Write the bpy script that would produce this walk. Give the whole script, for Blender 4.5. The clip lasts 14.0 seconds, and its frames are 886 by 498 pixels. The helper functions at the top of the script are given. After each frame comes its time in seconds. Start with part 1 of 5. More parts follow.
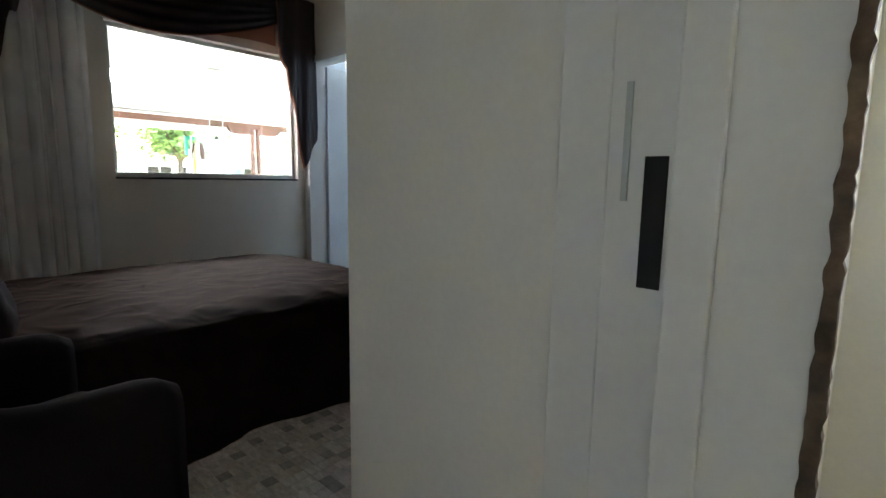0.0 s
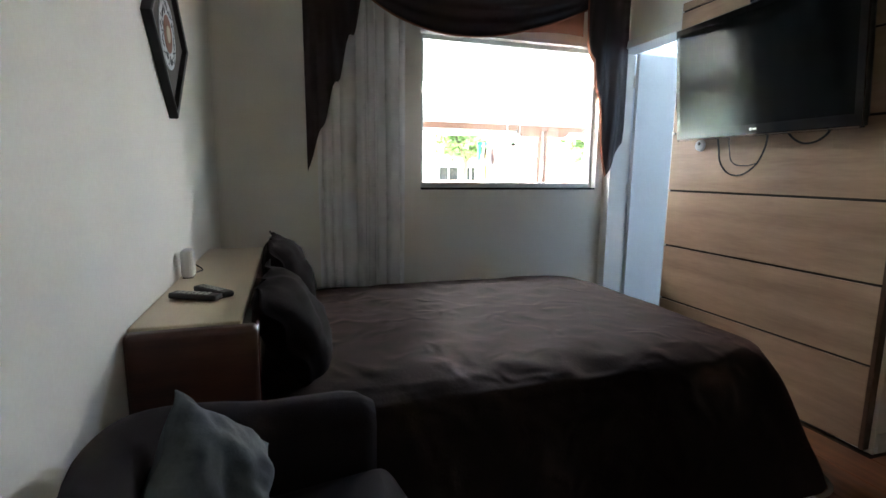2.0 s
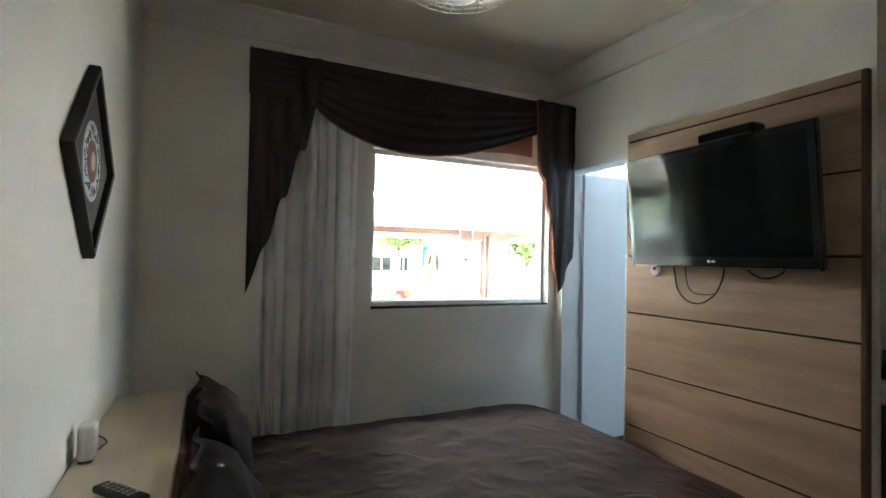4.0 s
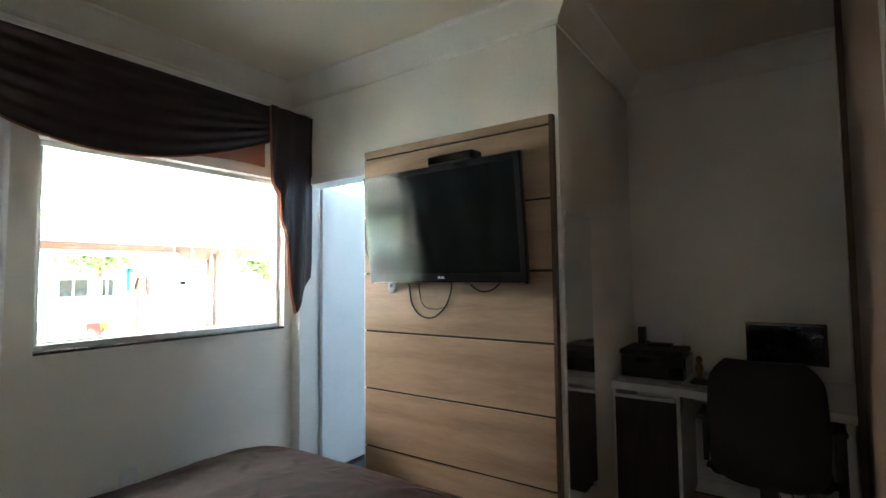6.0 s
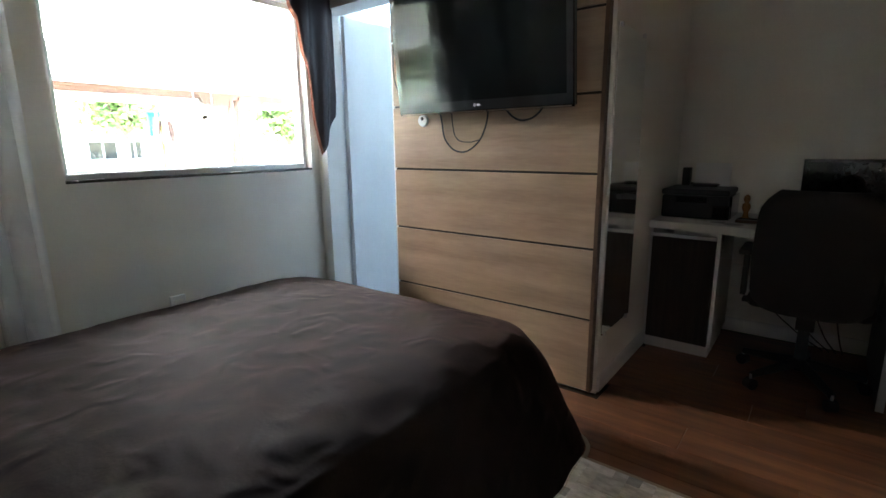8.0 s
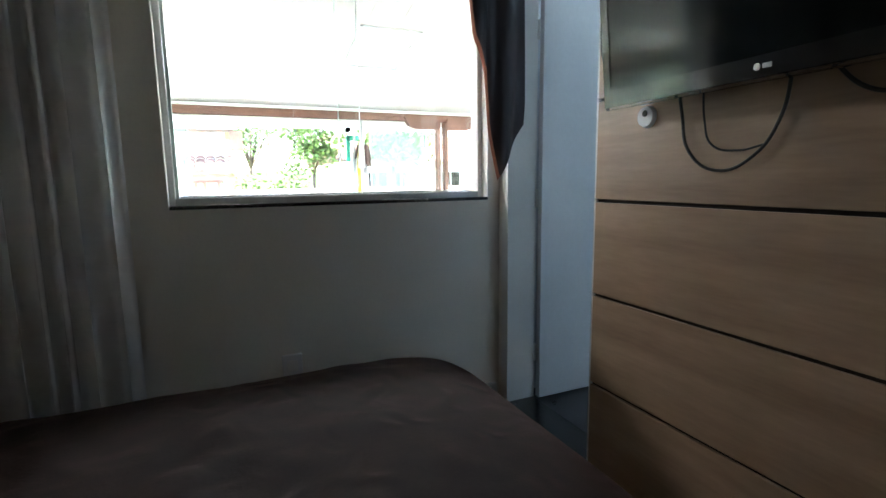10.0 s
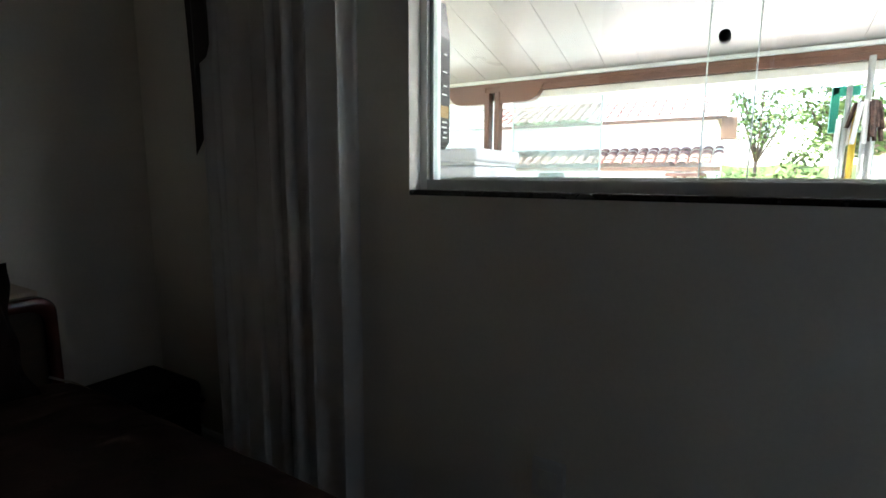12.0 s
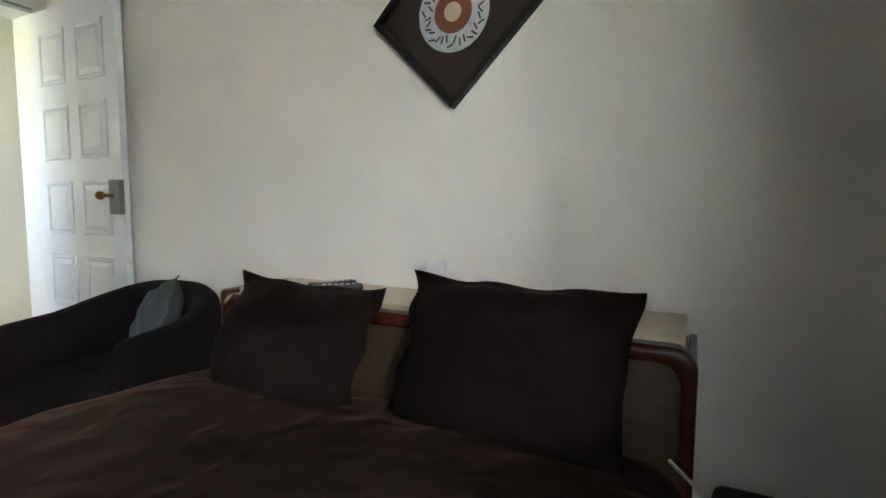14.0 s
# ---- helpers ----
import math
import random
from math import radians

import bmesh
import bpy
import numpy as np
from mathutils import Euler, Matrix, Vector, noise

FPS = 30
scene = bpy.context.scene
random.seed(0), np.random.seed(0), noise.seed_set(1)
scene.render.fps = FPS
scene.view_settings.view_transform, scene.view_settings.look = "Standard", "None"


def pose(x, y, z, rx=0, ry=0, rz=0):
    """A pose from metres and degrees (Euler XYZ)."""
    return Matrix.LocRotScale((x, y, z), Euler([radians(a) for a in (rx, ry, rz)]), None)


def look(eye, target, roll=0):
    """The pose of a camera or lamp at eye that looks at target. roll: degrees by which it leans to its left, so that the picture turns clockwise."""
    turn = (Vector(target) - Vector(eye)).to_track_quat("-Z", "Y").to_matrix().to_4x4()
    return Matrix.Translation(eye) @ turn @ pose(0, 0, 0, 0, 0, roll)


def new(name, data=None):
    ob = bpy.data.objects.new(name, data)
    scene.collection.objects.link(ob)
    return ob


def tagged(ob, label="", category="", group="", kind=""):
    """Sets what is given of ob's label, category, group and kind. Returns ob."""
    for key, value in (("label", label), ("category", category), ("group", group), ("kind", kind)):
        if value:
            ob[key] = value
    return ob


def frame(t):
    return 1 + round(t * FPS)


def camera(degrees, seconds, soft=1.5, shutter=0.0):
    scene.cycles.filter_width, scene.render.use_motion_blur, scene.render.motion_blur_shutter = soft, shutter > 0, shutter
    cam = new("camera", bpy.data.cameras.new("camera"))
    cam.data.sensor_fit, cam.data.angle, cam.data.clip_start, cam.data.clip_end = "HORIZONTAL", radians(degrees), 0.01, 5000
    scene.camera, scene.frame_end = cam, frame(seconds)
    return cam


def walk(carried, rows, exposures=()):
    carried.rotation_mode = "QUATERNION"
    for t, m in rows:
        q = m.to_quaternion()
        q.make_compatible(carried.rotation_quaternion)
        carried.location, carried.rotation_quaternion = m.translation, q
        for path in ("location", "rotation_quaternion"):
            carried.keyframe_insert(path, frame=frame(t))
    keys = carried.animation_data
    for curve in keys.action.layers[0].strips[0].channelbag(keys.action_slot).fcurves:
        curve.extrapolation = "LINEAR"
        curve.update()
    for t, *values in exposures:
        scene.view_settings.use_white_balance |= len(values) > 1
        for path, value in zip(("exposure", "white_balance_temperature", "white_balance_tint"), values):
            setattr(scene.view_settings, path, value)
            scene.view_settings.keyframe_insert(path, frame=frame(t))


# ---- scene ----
cam = camera(84.3, 14.0)
PATH = [
    (0, (3.94, -2.416, 1.073), (2.607, -0.951, 0.794), 0.9),
    (0.5, (3.797, -2.423, 1.069), (2.199, -1.272, 0.717), 0.7),
    (1, (3.645, -2.364, 1.073), (1.878, -1.5, 0.711), 0.4),
    (1.5, (3.516, -2.315, 1.089), (1.674, -1.622, 0.73), 0.3),
    (2, (3.315, -2.302, 1.16), (1.429, -1.709, 0.854), 0.6),
    (2.2, (3.26, -2.308, 1.213), (1.358, -1.744, 0.959), 0.6),
    (4.3, (2.998, -2.372, 1.39), (1.258, -1.394, 1.519), 0.2),
    (4.5, (2.967, -2.355, 1.408), (1.315, -1.235, 1.539), -0.1),
    (5, (2.92, -2.263, 1.427), (1.513, -0.848, 1.567), -0.3),
    (5.5, (2.897, -2.231, 1.441), (1.658, -0.667, 1.58), -0.5),
    (6, (2.898, -2.225, 1.395), (1.758, -0.586, 1.507), -0.7),
    (6.5, (2.897, -2.219, 1.353), (1.812, -0.539, 1.339), -0.7),
    (7, (2.893, -2.222, 1.271), (1.841, -0.535, 1.055), -0.5),
    (7.2, (2.889, -2.22, 1.258), (1.849, -0.539, 0.95), -0.5),
    (9.5, (2.351, -1.595, 1.136), (0.672, -0.562, 0.799), -0.8),
    (10, (2.163, -1.224, 1.153), (0.351, -0.428, 0.869), -0.8),
    (10.5, (1.943, -0.936, 1.163), (0.007, -0.51, 0.895), -0.5),
    (11, (1.722, -0.701, 1.178), (-0.259, -0.694, 0.903), -0.4),
    (11.5, (1.441, -0.56, 1.117), (-0.473, -1.068, 0.866), 0.3),
    (12, (1.11, -0.66, 1.095), (-0.589, -1.673, 0.804), 0.3),
    (12.5, (0.694, -0.783, 1.123), (-0.517, -2.325, 0.731), 0.3),
    (13, (0.528, -0.877, 1.11), (-0.016, -2.763, 0.737), 0.0),
    (13.5, (0.49, -1.03, 1.05), (0.638, -3.005, 0.80), 0.0),
    (14, (0.488, -1.262, 1.035), (1.405, -3.03, 0.865), 0.3),
]
EXPOSURES = [(0, 4.6, 6500, 15), (0.5, 4.95, 6400, 15), (1.0, 5.25, 6250, 15), (2.0, 5.4, 6200, 14), (4.5, 5.4, 6400, 10), (5.5, 5.7, 6400, 10), (6.5, 5.8, 6200, 10), (7.0, 5.9, 6100, 10), (9.5, 5.05, 6100, 10), (10, 4.25, 6100, 10), (10.5, 3.3, 6200, 13), (11.0, 2.9, 6300, 15), (11.8, 2.95, 6400, 15), (12.4, 4.8, 6300, 10), (13.0, 5.55, 6300, 10), (13.5, 5.8, 6450, 12), (14.0, 5.5, 6500, 13)]
walk(cam, [(t, look(eye, target, roll)) for t, eye, target, roll in PATH], EXPOSURES)

# ---------------------------------------------------------------- light
world = bpy.data.worlds.new("world")
scene.world = world
world.use_nodes = True
wn = world.node_tree
sky = wn.nodes.new("ShaderNodeTexSky")
sky.sky_type, sky.sun_disc = "NISHITA", False
sky.sun_elevation, sky.sun_rotation = radians(59.0), radians(146.3)
wn.nodes["Background"].inputs["Strength"].default_value = 0.15
wn.links.new(sky.outputs[0], wn.nodes["Background"].inputs["Color"])

sun = new("sun", bpy.data.lights.new("sun", "SUN"))
sun.data.energy, sun.data.angle, sun.data.color = 5.0, radians(0.5), (1.0, 0.95, 0.88)
sun.matrix_world = look((4, -6, 12), (0, 0, 0))


def area_lamp(name, eye, target, sx, sy, watts, colour):
    """An area lamp set in an opening in place of sky light."""
    ob = new(name, bpy.data.lights.new(name, "AREA"))
    ob.data.shape, ob.data.size, ob.data.size_y = "RECTANGLE", sx, sy
    ob.data.energy, ob.data.color = watts, colour
    ob.matrix_world = look(eye, target)
    return ob


# Added fill for the bedroom from the unseen hall; no such source is known.
area_lamp("hall_fill_light", (4.65, -0.66, 1.55), (4.65, -3.0, 1.2), 0.68, 0.88, 0.26, (1.0, 0.98, 0.96))
area_lamp("bathroom_window_light", (-0.04, 0.85, 2.275), (1.5, 0.95, 1.6), 0.66, 0.30, 1.15, (0.62, 0.82, 1.0))


# ---------------------------------------------------------------- materials
def mat(name, colour, rough=0.5, metal=0.0, var=0.15, scale=4.0, bump=0.1, fine=60.0, stretch=(1, 1, 1), tint=None,
        sheen=0.0, coat=0.0, rand=0.0, dist=0.004, detail=6.0, spec=0.5):
    """A surface with cloudy variation at one scale, grain and relief at a finer one, and a shade of its own per piece."""
    m = bpy.data.materials.new(name)
    m.use_nodes = True
    t = m.node_tree
    b = t.nodes["Principled BSDF"]
    tc, mp = t.nodes.new("ShaderNodeTexCoord"), t.nodes.new("ShaderNodeMapping")
    mp.inputs["Scale"].default_value = stretch
    info = t.nodes.new("ShaderNodeObjectInfo")
    shift = t.nodes.new("ShaderNodeVectorMath")
    shift.operation = "SCALE"
    comb = t.nodes.new("ShaderNodeCombineXYZ")
    for i in range(3):
        t.links.new(info.outputs["Random"], comb.inputs[i])
    t.links.new(comb.outputs[0], shift.inputs[0])
    shift.inputs["Scale"].default_value = 9.0 if rand else 0.0
    add = t.nodes.new("ShaderNodeVectorMath")
    t.links.new(tc.outputs["Object"], add.inputs[0])
    t.links.new(shift.outputs[0], add.inputs[1])
    t.links.new(add.outputs[0], mp.inputs["Vector"])
    n1, n2 = t.nodes.new("ShaderNodeTexNoise"), t.nodes.new("ShaderNodeTexNoise")
    n1.inputs["Scale"].default_value, n1.inputs["Detail"].default_value = scale, detail
    n2.inputs["Scale"].default_value, n2.inputs["Detail"].default_value = fine, 4.0
    for n in (n1, n2):
        t.links.new(mp.outputs[0], n.inputs["Vector"])
    dark = tuple(c * (1 - var) for c in colour)
    light = tuple(min(1.0, c * (1 + var)) for c in (tint or colour))
    ramp = t.nodes.new("ShaderNodeValToRGB")
    ramp.color_ramp.elements[0].color, ramp.color_ramp.elements[1].color = (*dark, 1), (*light, 1)
    ramp.color_ramp.elements[0].position, ramp.color_ramp.elements[1].position = 0.3, 0.7
    t.links.new(n1.outputs["Fac"], ramp.inputs[0])
    grain = t.nodes.new("ShaderNodeMix")
    grain.data_type, grain.blend_type = "RGBA", "MULTIPLY"
    grain.inputs[0].default_value = min(1.0, var * 2)
    r2 = t.nodes.new("ShaderNodeMapRange")
    r2.inputs[1].default_value, r2.inputs[2].default_value, r2.inputs[3].default_value, r2.inputs[4].default_value = 0.3, 0.7, 0.7, 1.1
    t.links.new(n2.outputs["Fac"], r2.inputs[0])
    t.links.new(ramp.outputs[0], grain.inputs[6])
    t.links.new(r2.outputs[0], grain.inputs[7])
    hsv = t.nodes.new("ShaderNodeHueSaturation")
    r3 = t.nodes.new("ShaderNodeMapRange")
    r3.inputs[3].default_value, r3.inputs[4].default_value = 1 - rand, 1 + rand
    t.links.new(info.outputs["Random"], r3.inputs[0])
    t.links.new(r3.outputs[0], hsv.inputs["Value"])
    t.links.new(grain.outputs[2], hsv.inputs["Color"])
    t.links.new(hsv.outputs[0], b.inputs["Base Color"])
    b.inputs["Metallic"].default_value = metal
    rr = t.nodes.new("ShaderNodeMapRange")
    rr.inputs[3].default_value, rr.inputs[4].default_value = max(0.02, rough - 0.08), min(1.0, rough + 0.08)
    t.links.new(n1.outputs["Fac"], rr.inputs[0])
    t.links.new(rr.outputs[0], b.inputs["Roughness"])
    b.inputs["Coat Weight"].default_value = coat
    b.inputs["Specular IOR Level"].default_value = spec
    b.inputs["Coat Roughness"].default_value = 0.08
    if sheen:
        b.inputs["Sheen Weight"].default_value, b.inputs["Sheen Roughness"].default_value = sheen, 0.4
        b.inputs["Sheen Tint"].default_value = (*[min(1.0, c * 9 + 0.03) for c in colour], 1)
    if bump:
        bp = t.nodes.new("ShaderNodeBump")
        bp.inputs["Strength"].default_value, bp.inputs["Distance"].default_value = bump, dist
        t.links.new(n2.outputs["Fac"], bp.inputs["Height"])
        t.links.new(bp.outputs[0], b.inputs["Normal"])
    return m


def glow(name, colour, strength):
    m = bpy.data.materials.new(name)
    m.use_nodes = True
    b = m.node_tree.nodes["Principled BSDF"]
    b.inputs["Base Color"].default_value = (0.8, 0.8, 0.8, 1)
    b.inputs["Emission Color"].default_value = (*colour, 1)
    b.inputs["Emission Strength"].default_value = strength
    return m


def glass_mat(name, colour=(0.95, 0.99, 0.97), rough=0.0):
    m = bpy.data.materials.new(name)
    m.use_nodes = True
    b = m.node_tree.nodes["Principled BSDF"]
    b.inputs["Base Color"].default_value = (*colour, 1)
    b.inputs["Transmission Weight"].default_value = 1.0
    b.inputs["Roughness"].default_value = rough
    b.inputs["IOR"].default_value = 1.45
    return m


def cloth_mat(name, colour, through_it, rough=0.8, lustre=0.0):
    """Thin cloth that lets part of the light through."""
    m = mat(name, colour, rough, var=0.06, scale=3, bump=0.15, fine=260, dist=0.001, coat=lustre)
    m.node_tree.nodes["Principled BSDF"].inputs["Coat Roughness"].default_value = 0.22
    t = m.node_tree
    b, out = t.nodes["Principled BSDF"], t.nodes["Material Output"]
    tr, mix = t.nodes.new("ShaderNodeBsdfTranslucent"), t.nodes.new("ShaderNodeMixShader")
    tr.inputs["Color"].default_value = (*colour, 1)
    mix.inputs[0].default_value = through_it
    t.links.new(b.outputs[0], mix.inputs[1])
    t.links.new(tr.outputs[0], mix.inputs[2])
    t.links.new(mix.outputs[0], out.inputs["Surface"])
    return m


def creased(m, scale, depth):
    """Adds soft ridged creases under the finer relief of a cloth."""
    t = m.node_tree
    b = t.nodes["Principled BSDF"]
    tc, n, bp = t.nodes.new("ShaderNodeTexCoord"), t.nodes.new("ShaderNodeTexNoise"), t.nodes.new("ShaderNodeBump")
    n.noise_type = "RIDGED_MULTIFRACTAL"
    n.inputs["Scale"].default_value, n.inputs["Detail"].default_value, n.inputs["Distortion"].default_value = scale, 3.0, 0.7
    bp.inputs["Strength"].default_value, bp.inputs["Distance"].default_value = 0.9, depth
    t.links.new(tc.outputs["Object"], n.inputs["Vector"])
    t.links.new(n.outputs["Fac"], bp.inputs["Height"])
    fine = [x for x in t.nodes if x.type == "BUMP" and x != bp][0]
    t.links.new(bp.outputs[0], fine.inputs["Normal"])
    return m


WALL = mat("cream_wall_paint", (0.83, 0.81, 0.745), 0.65, var=0.05, scale=1.3, bump=0.12, fine=90, dist=0.002)
CEIL = mat("ceiling_paint", (0.80, 0.73, 0.61), 0.7, var=0.05, scale=0.9, bump=0.08, fine=70, dist=0.002)
WHITE = mat("white_paint", (0.78, 0.78, 0.76), 0.45, var=0.05, scale=3, bump=0.06, fine=70, dist=0.002)
PLASTER = mat("white_plaster_moulding", (0.78, 0.76, 0.70), 0.6, var=0.04, scale=3, bump=0.05, fine=80, dist=0.002)
DOORPAINT = mat("glossy_white_door_paint", (0.76, 0.78, 0.80), 0.35, var=0.05, scale=2.5, bump=0.06, fine=50, dist=0.002)
OAK = mat("pale_oak_laminate", (0.335, 0.22, 0.14), 0.45, var=0.11, scale=2.0, bump=0.05, fine=16, stretch=(0.8, 5, 6), tint=(0.40, 0.275, 0.18), rand=0.05)
WALNUT = mat("brown_edge_laminate", (0.10, 0.055, 0.03), 0.4, var=0.2, scale=5, bump=0.05, fine=40)
WARDROBE = mat("brown_wood_wardrobe_laminate", (0.165, 0.097, 0.060), 0.38, var=0.25, scale=2.5, bump=0.05, fine=18, stretch=(8, 14, 0.7), tint=(0.215, 0.13, 0.082))
WENGE = mat("dark_wenge_laminate", (0.035, 0.024, 0.02), 0.4, var=0.35, scale=5, bump=0.06, fine=30, stretch=(10, 10, 0.6))
PLANK = mat("reddish_wood_plank", (0.15, 0.055, 0.024), 0.34, var=0.28, scale=2.4, bump=0.06, fine=16, stretch=(0.7, 9, 9), tint=(0.205, 0.085, 0.04), rand=0.16)
GAP = mat("dark_joint", (0.02, 0.014, 0.01), 0.8, var=0.2)
HEADWOOD = mat("reddish_brown_lacquered_wood", (0.085, 0.018, 0.011), 0.25, var=0.25, scale=6, bump=0.02, fine=40, coat=0.4)
SIDEWOOD = mat("dark_brown_stained_wood", (0.060, 0.022, 0.014), 0.35, var=0.25, scale=5, bump=0.03, fine=30, stretch=(1, 0.7, 6))
SHELF = mat("pale_beige_shelf_laminate", (0.60, 0.50, 0.36), 0.35, var=0.06, scale=3, bump=0.02, fine=40, stretch=(0.6, 5, 5))
BEDHEAD = mat("woven_brown_inset", (0.07, 0.045, 0.024), 0.6, var=0.2, scale=40, bump=0.3, fine=200)
FLEECE = creased(mat("dark_brown_fleece", (0.0088, 0.0050, 0.0042), 0.85, var=0.3, scale=9, bump=0.22, fine=95, sheen=0.15, dist=0.004, tint=(0.0115, 0.0066, 0.0055), spec=0.14), 8.0, 0.016)
FLEECE.node_tree.nodes["Principled BSDF"].inputs["Sheen Tint"].default_value = (0.50, 0.25, 0.18, 1)
PILLOW = mat("dark_brown_cotton", (0.0095, 0.0056, 0.0052), 0.85, var=0.25, scale=7, bump=0.3, fine=160, sheen=0.03, dist=0.003, spec=0.12)
SUEDE = mat("dark_aubergine_suede", (0.0105, 0.0072, 0.0085), 0.9, var=0.25, scale=9, bump=0.25, fine=220, sheen=0.06, dist=0.002, spec=0.15)
CUSHION = mat("blue_grey_satin", (0.066, 0.078, 0.088), 0.72, var=0.2, scale=9, bump=0.25, fine=150, sheen=0.06, dist=0.003, spec=0.25)
LEGWOOD = mat("honey_wood_leg", (0.42, 0.20, 0.08), 0.4, var=0.2, scale=8, stretch=(6, 6, 1))
HEM = mat("beige_hem_binding", (0.42, 0.36, 0.28), 0.8, var=0.1, bump=0.2, fine=150)
SHEER = cloth_mat("white_voile", (0.93, 0.94, 0.94), 0.25, 0.28, 1.0)
SATIN = mat("dark_brown_satin", (0.020, 0.0075, 0.0085), 0.45, var=0.2, scale=6, bump=0.08, fine=120, sheen=0.06, dist=0.002)
LINING = cloth_mat("reddish_brown_lining", (0.30, 0.13, 0.085), 0.4)
BLACK = mat("matt_black_plastic", (0.012, 0.012, 0.013), 0.45, var=0.2, scale=10, bump=0.1, fine=150, dist=0.001)
CASE = mat("black_fabric_case", (0.006, 0.006, 0.007), 0.75, var=0.2, scale=14, bump=0.3, fine=200, dist=0.002)
MESHBLACK = mat("black_office_fabric", (0.013, 0.013, 0.015), 0.8, var=0.2, scale=20, bump=0.4, fine=300, dist=0.002)
PIANO = mat("glossy_black_bezel", (0.008, 0.008, 0.009), 0.12, var=0.1, bump=0.0, coat=0.6)
SCREEN = mat("black_glass_screen", (0.006, 0.008, 0.008), 0.09, var=0.1, scale=2, bump=0.0, spec=0.28)
SILVER = mat("brushed_silver", (0.62, 0.62, 0.62), 0.32, 1.0, var=0.08, scale=8, bump=0.03, fine=90)
ALU = mat("grey_aluminium", (0.50, 0.53, 0.52), 0.4, 0.6, var=0.08, scale=6, bump=0.03, fine=60)
BRASS = mat("aged_brass", (0.30, 0.16, 0.06), 0.35, 0.9, var=0.2, scale=14)
GRANITE = mat("black_granite", (0.012, 0.012, 0.013), 0.25, var=0.5, scale=60, bump=0.02)
DESKTOP = mat("white_laminate_desktop", (0.74, 0.74, 0.72), 0.3, var=0.03, scale=3, bump=0.02)
PAPER = mat("white_paper", (0.82, 0.82, 0.82), 0.8, var=0.02)
PLASTIC = mat("white_plastic", (0.75, 0.76, 0.77), 0.35, var=0.03, bump=0.02)
MIRROR = mat("silvered_mirror", (0.86, 0.88, 0.87), 0.04, 1.0, var=0.02, bump=0.0)
MIRROR.node_tree.nodes["Principled BSDF"].inputs["Roughness"].default_value = 0.02
GLASS = glass_mat("clear_window_glass")
EDGE = mat("pale_glass_edge", (0.62, 0.74, 0.70), 0.2, var=0.05, bump=0.0)
GROUND = cloth_mat("ground_glass_edge", (0.90, 0.95, 0.93), 0.9, 0.4)
FROST = glass_mat("pale_green_screen_glass", (0.72, 0.88, 0.86), 0.02)
FROST.node_tree.nodes["Principled BSDF"].inputs["Transmission Weight"].default_value = 0.78
CLEAR = glass_mat("clear_acrylic", (0.96, 0.97, 0.98), 0.03)
ARTMAT = mat("dark_brown_art_card", (0.040, 0.027, 0.018), 0.6, var=0.15, scale=8)
ARTRING = mat("pale_grey_art_ring", (0.52, 0.56, 0.60), 0.6, var=0.1, scale=30)
ARTRED = mat("red_brown_art_disc", (0.20, 0.068, 0.035), 0.6, var=0.1, scale=20)
ARTCREAM = mat("cream_art_disc", (0.55, 0.47, 0.33), 0.6, var=0.08, scale=20)
ARTINK = mat("dark_ink", (0.03, 0.035, 0.05), 0.6, var=0.1)
HIDE = [mat("patchwork_hide_" + n, c, 0.7, var=0.22, scale=22, bump=0.35, fine=90, dist=0.003, stretch=(1, 2.5, 1), rand=0.10)
        for n, c in (("pale", (0.76, 0.76, 0.745)), ("grey", (0.66, 0.665, 0.655)), ("taupe", (0.69, 0.675, 0.64)), ("slate", (0.40, 0.405, 0.405)))]
TILE = mat("pale_bathroom_tile", (0.66, 0.70, 0.74), 0.2, var=0.04, scale=3, bump=0.02)
DARKTILE = mat("dark_bathroom_floor", (0.05, 0.05, 0.055), 0.3, var=0.2, scale=6)
HALLFLOOR = mat("beige_hall_tile", (0.45, 0.38, 0.29), 0.3, var=0.1, scale=3)
RAW = mat("worn_unpainted_frame_edge", (0.16, 0.11, 0.07), 0.8, var=0.6, scale=26, bump=0.6, fine=70, dist=0.006)
PVC = mat("white_pvc_lining", (0.56, 0.51, 0.48), 0.3, var=0.02, scale=2, bump=0.0)
BEAM = mat("red_brown_painted_timber", (0.165, 0.075, 0.047), 0.5, var=0.18, scale=6, bump=0.1, fine=40)
CONCRETE = mat("pale_patio_concrete", (0.62, 0.60, 0.57), 0.8, var=0.15, scale=3, bump=0.2, fine=40)
GRASS = mat("dry_lawn", (0.22, 0.24, 0.12), 0.9, var=0.4, scale=1.5, bump=0.6, fine=30, dist=0.05)
RENDER = mat("white_house_render", (0.78, 0.75, 0.68), 0.8, var=0.06, scale=2, bump=0.1)
CLAY = mat("clay_roof_tile", (0.17, 0.085, 0.062), 0.8, var=0.4, scale=5, bump=0.2, fine=30, tint=(0.25, 0.15, 0.115))
LEAF = mat("tree_leaf", (0.075, 0.13, 0.035), 0.6, var=0.4, scale=1.5, bump=0.1, tint=(0.12, 0.19, 0.05))
LEAF2 = mat("yellow_green_leaf", (0.075, 0.115, 0.03), 0.6, var=0.35, scale=1.5, bump=0.1)
BARK = mat("tree_bark", (0.12, 0.085, 0.06), 0.9, var=0.3, scale=8, bump=0.4, fine=30)
GREEN = mat("green_plastic", (0.02, 0.30, 0.20), 0.5, var=0.1)
YELLOW = mat("yellow_plastic", (0.65, 0.45, 0.04), 0.5, var=0.1)
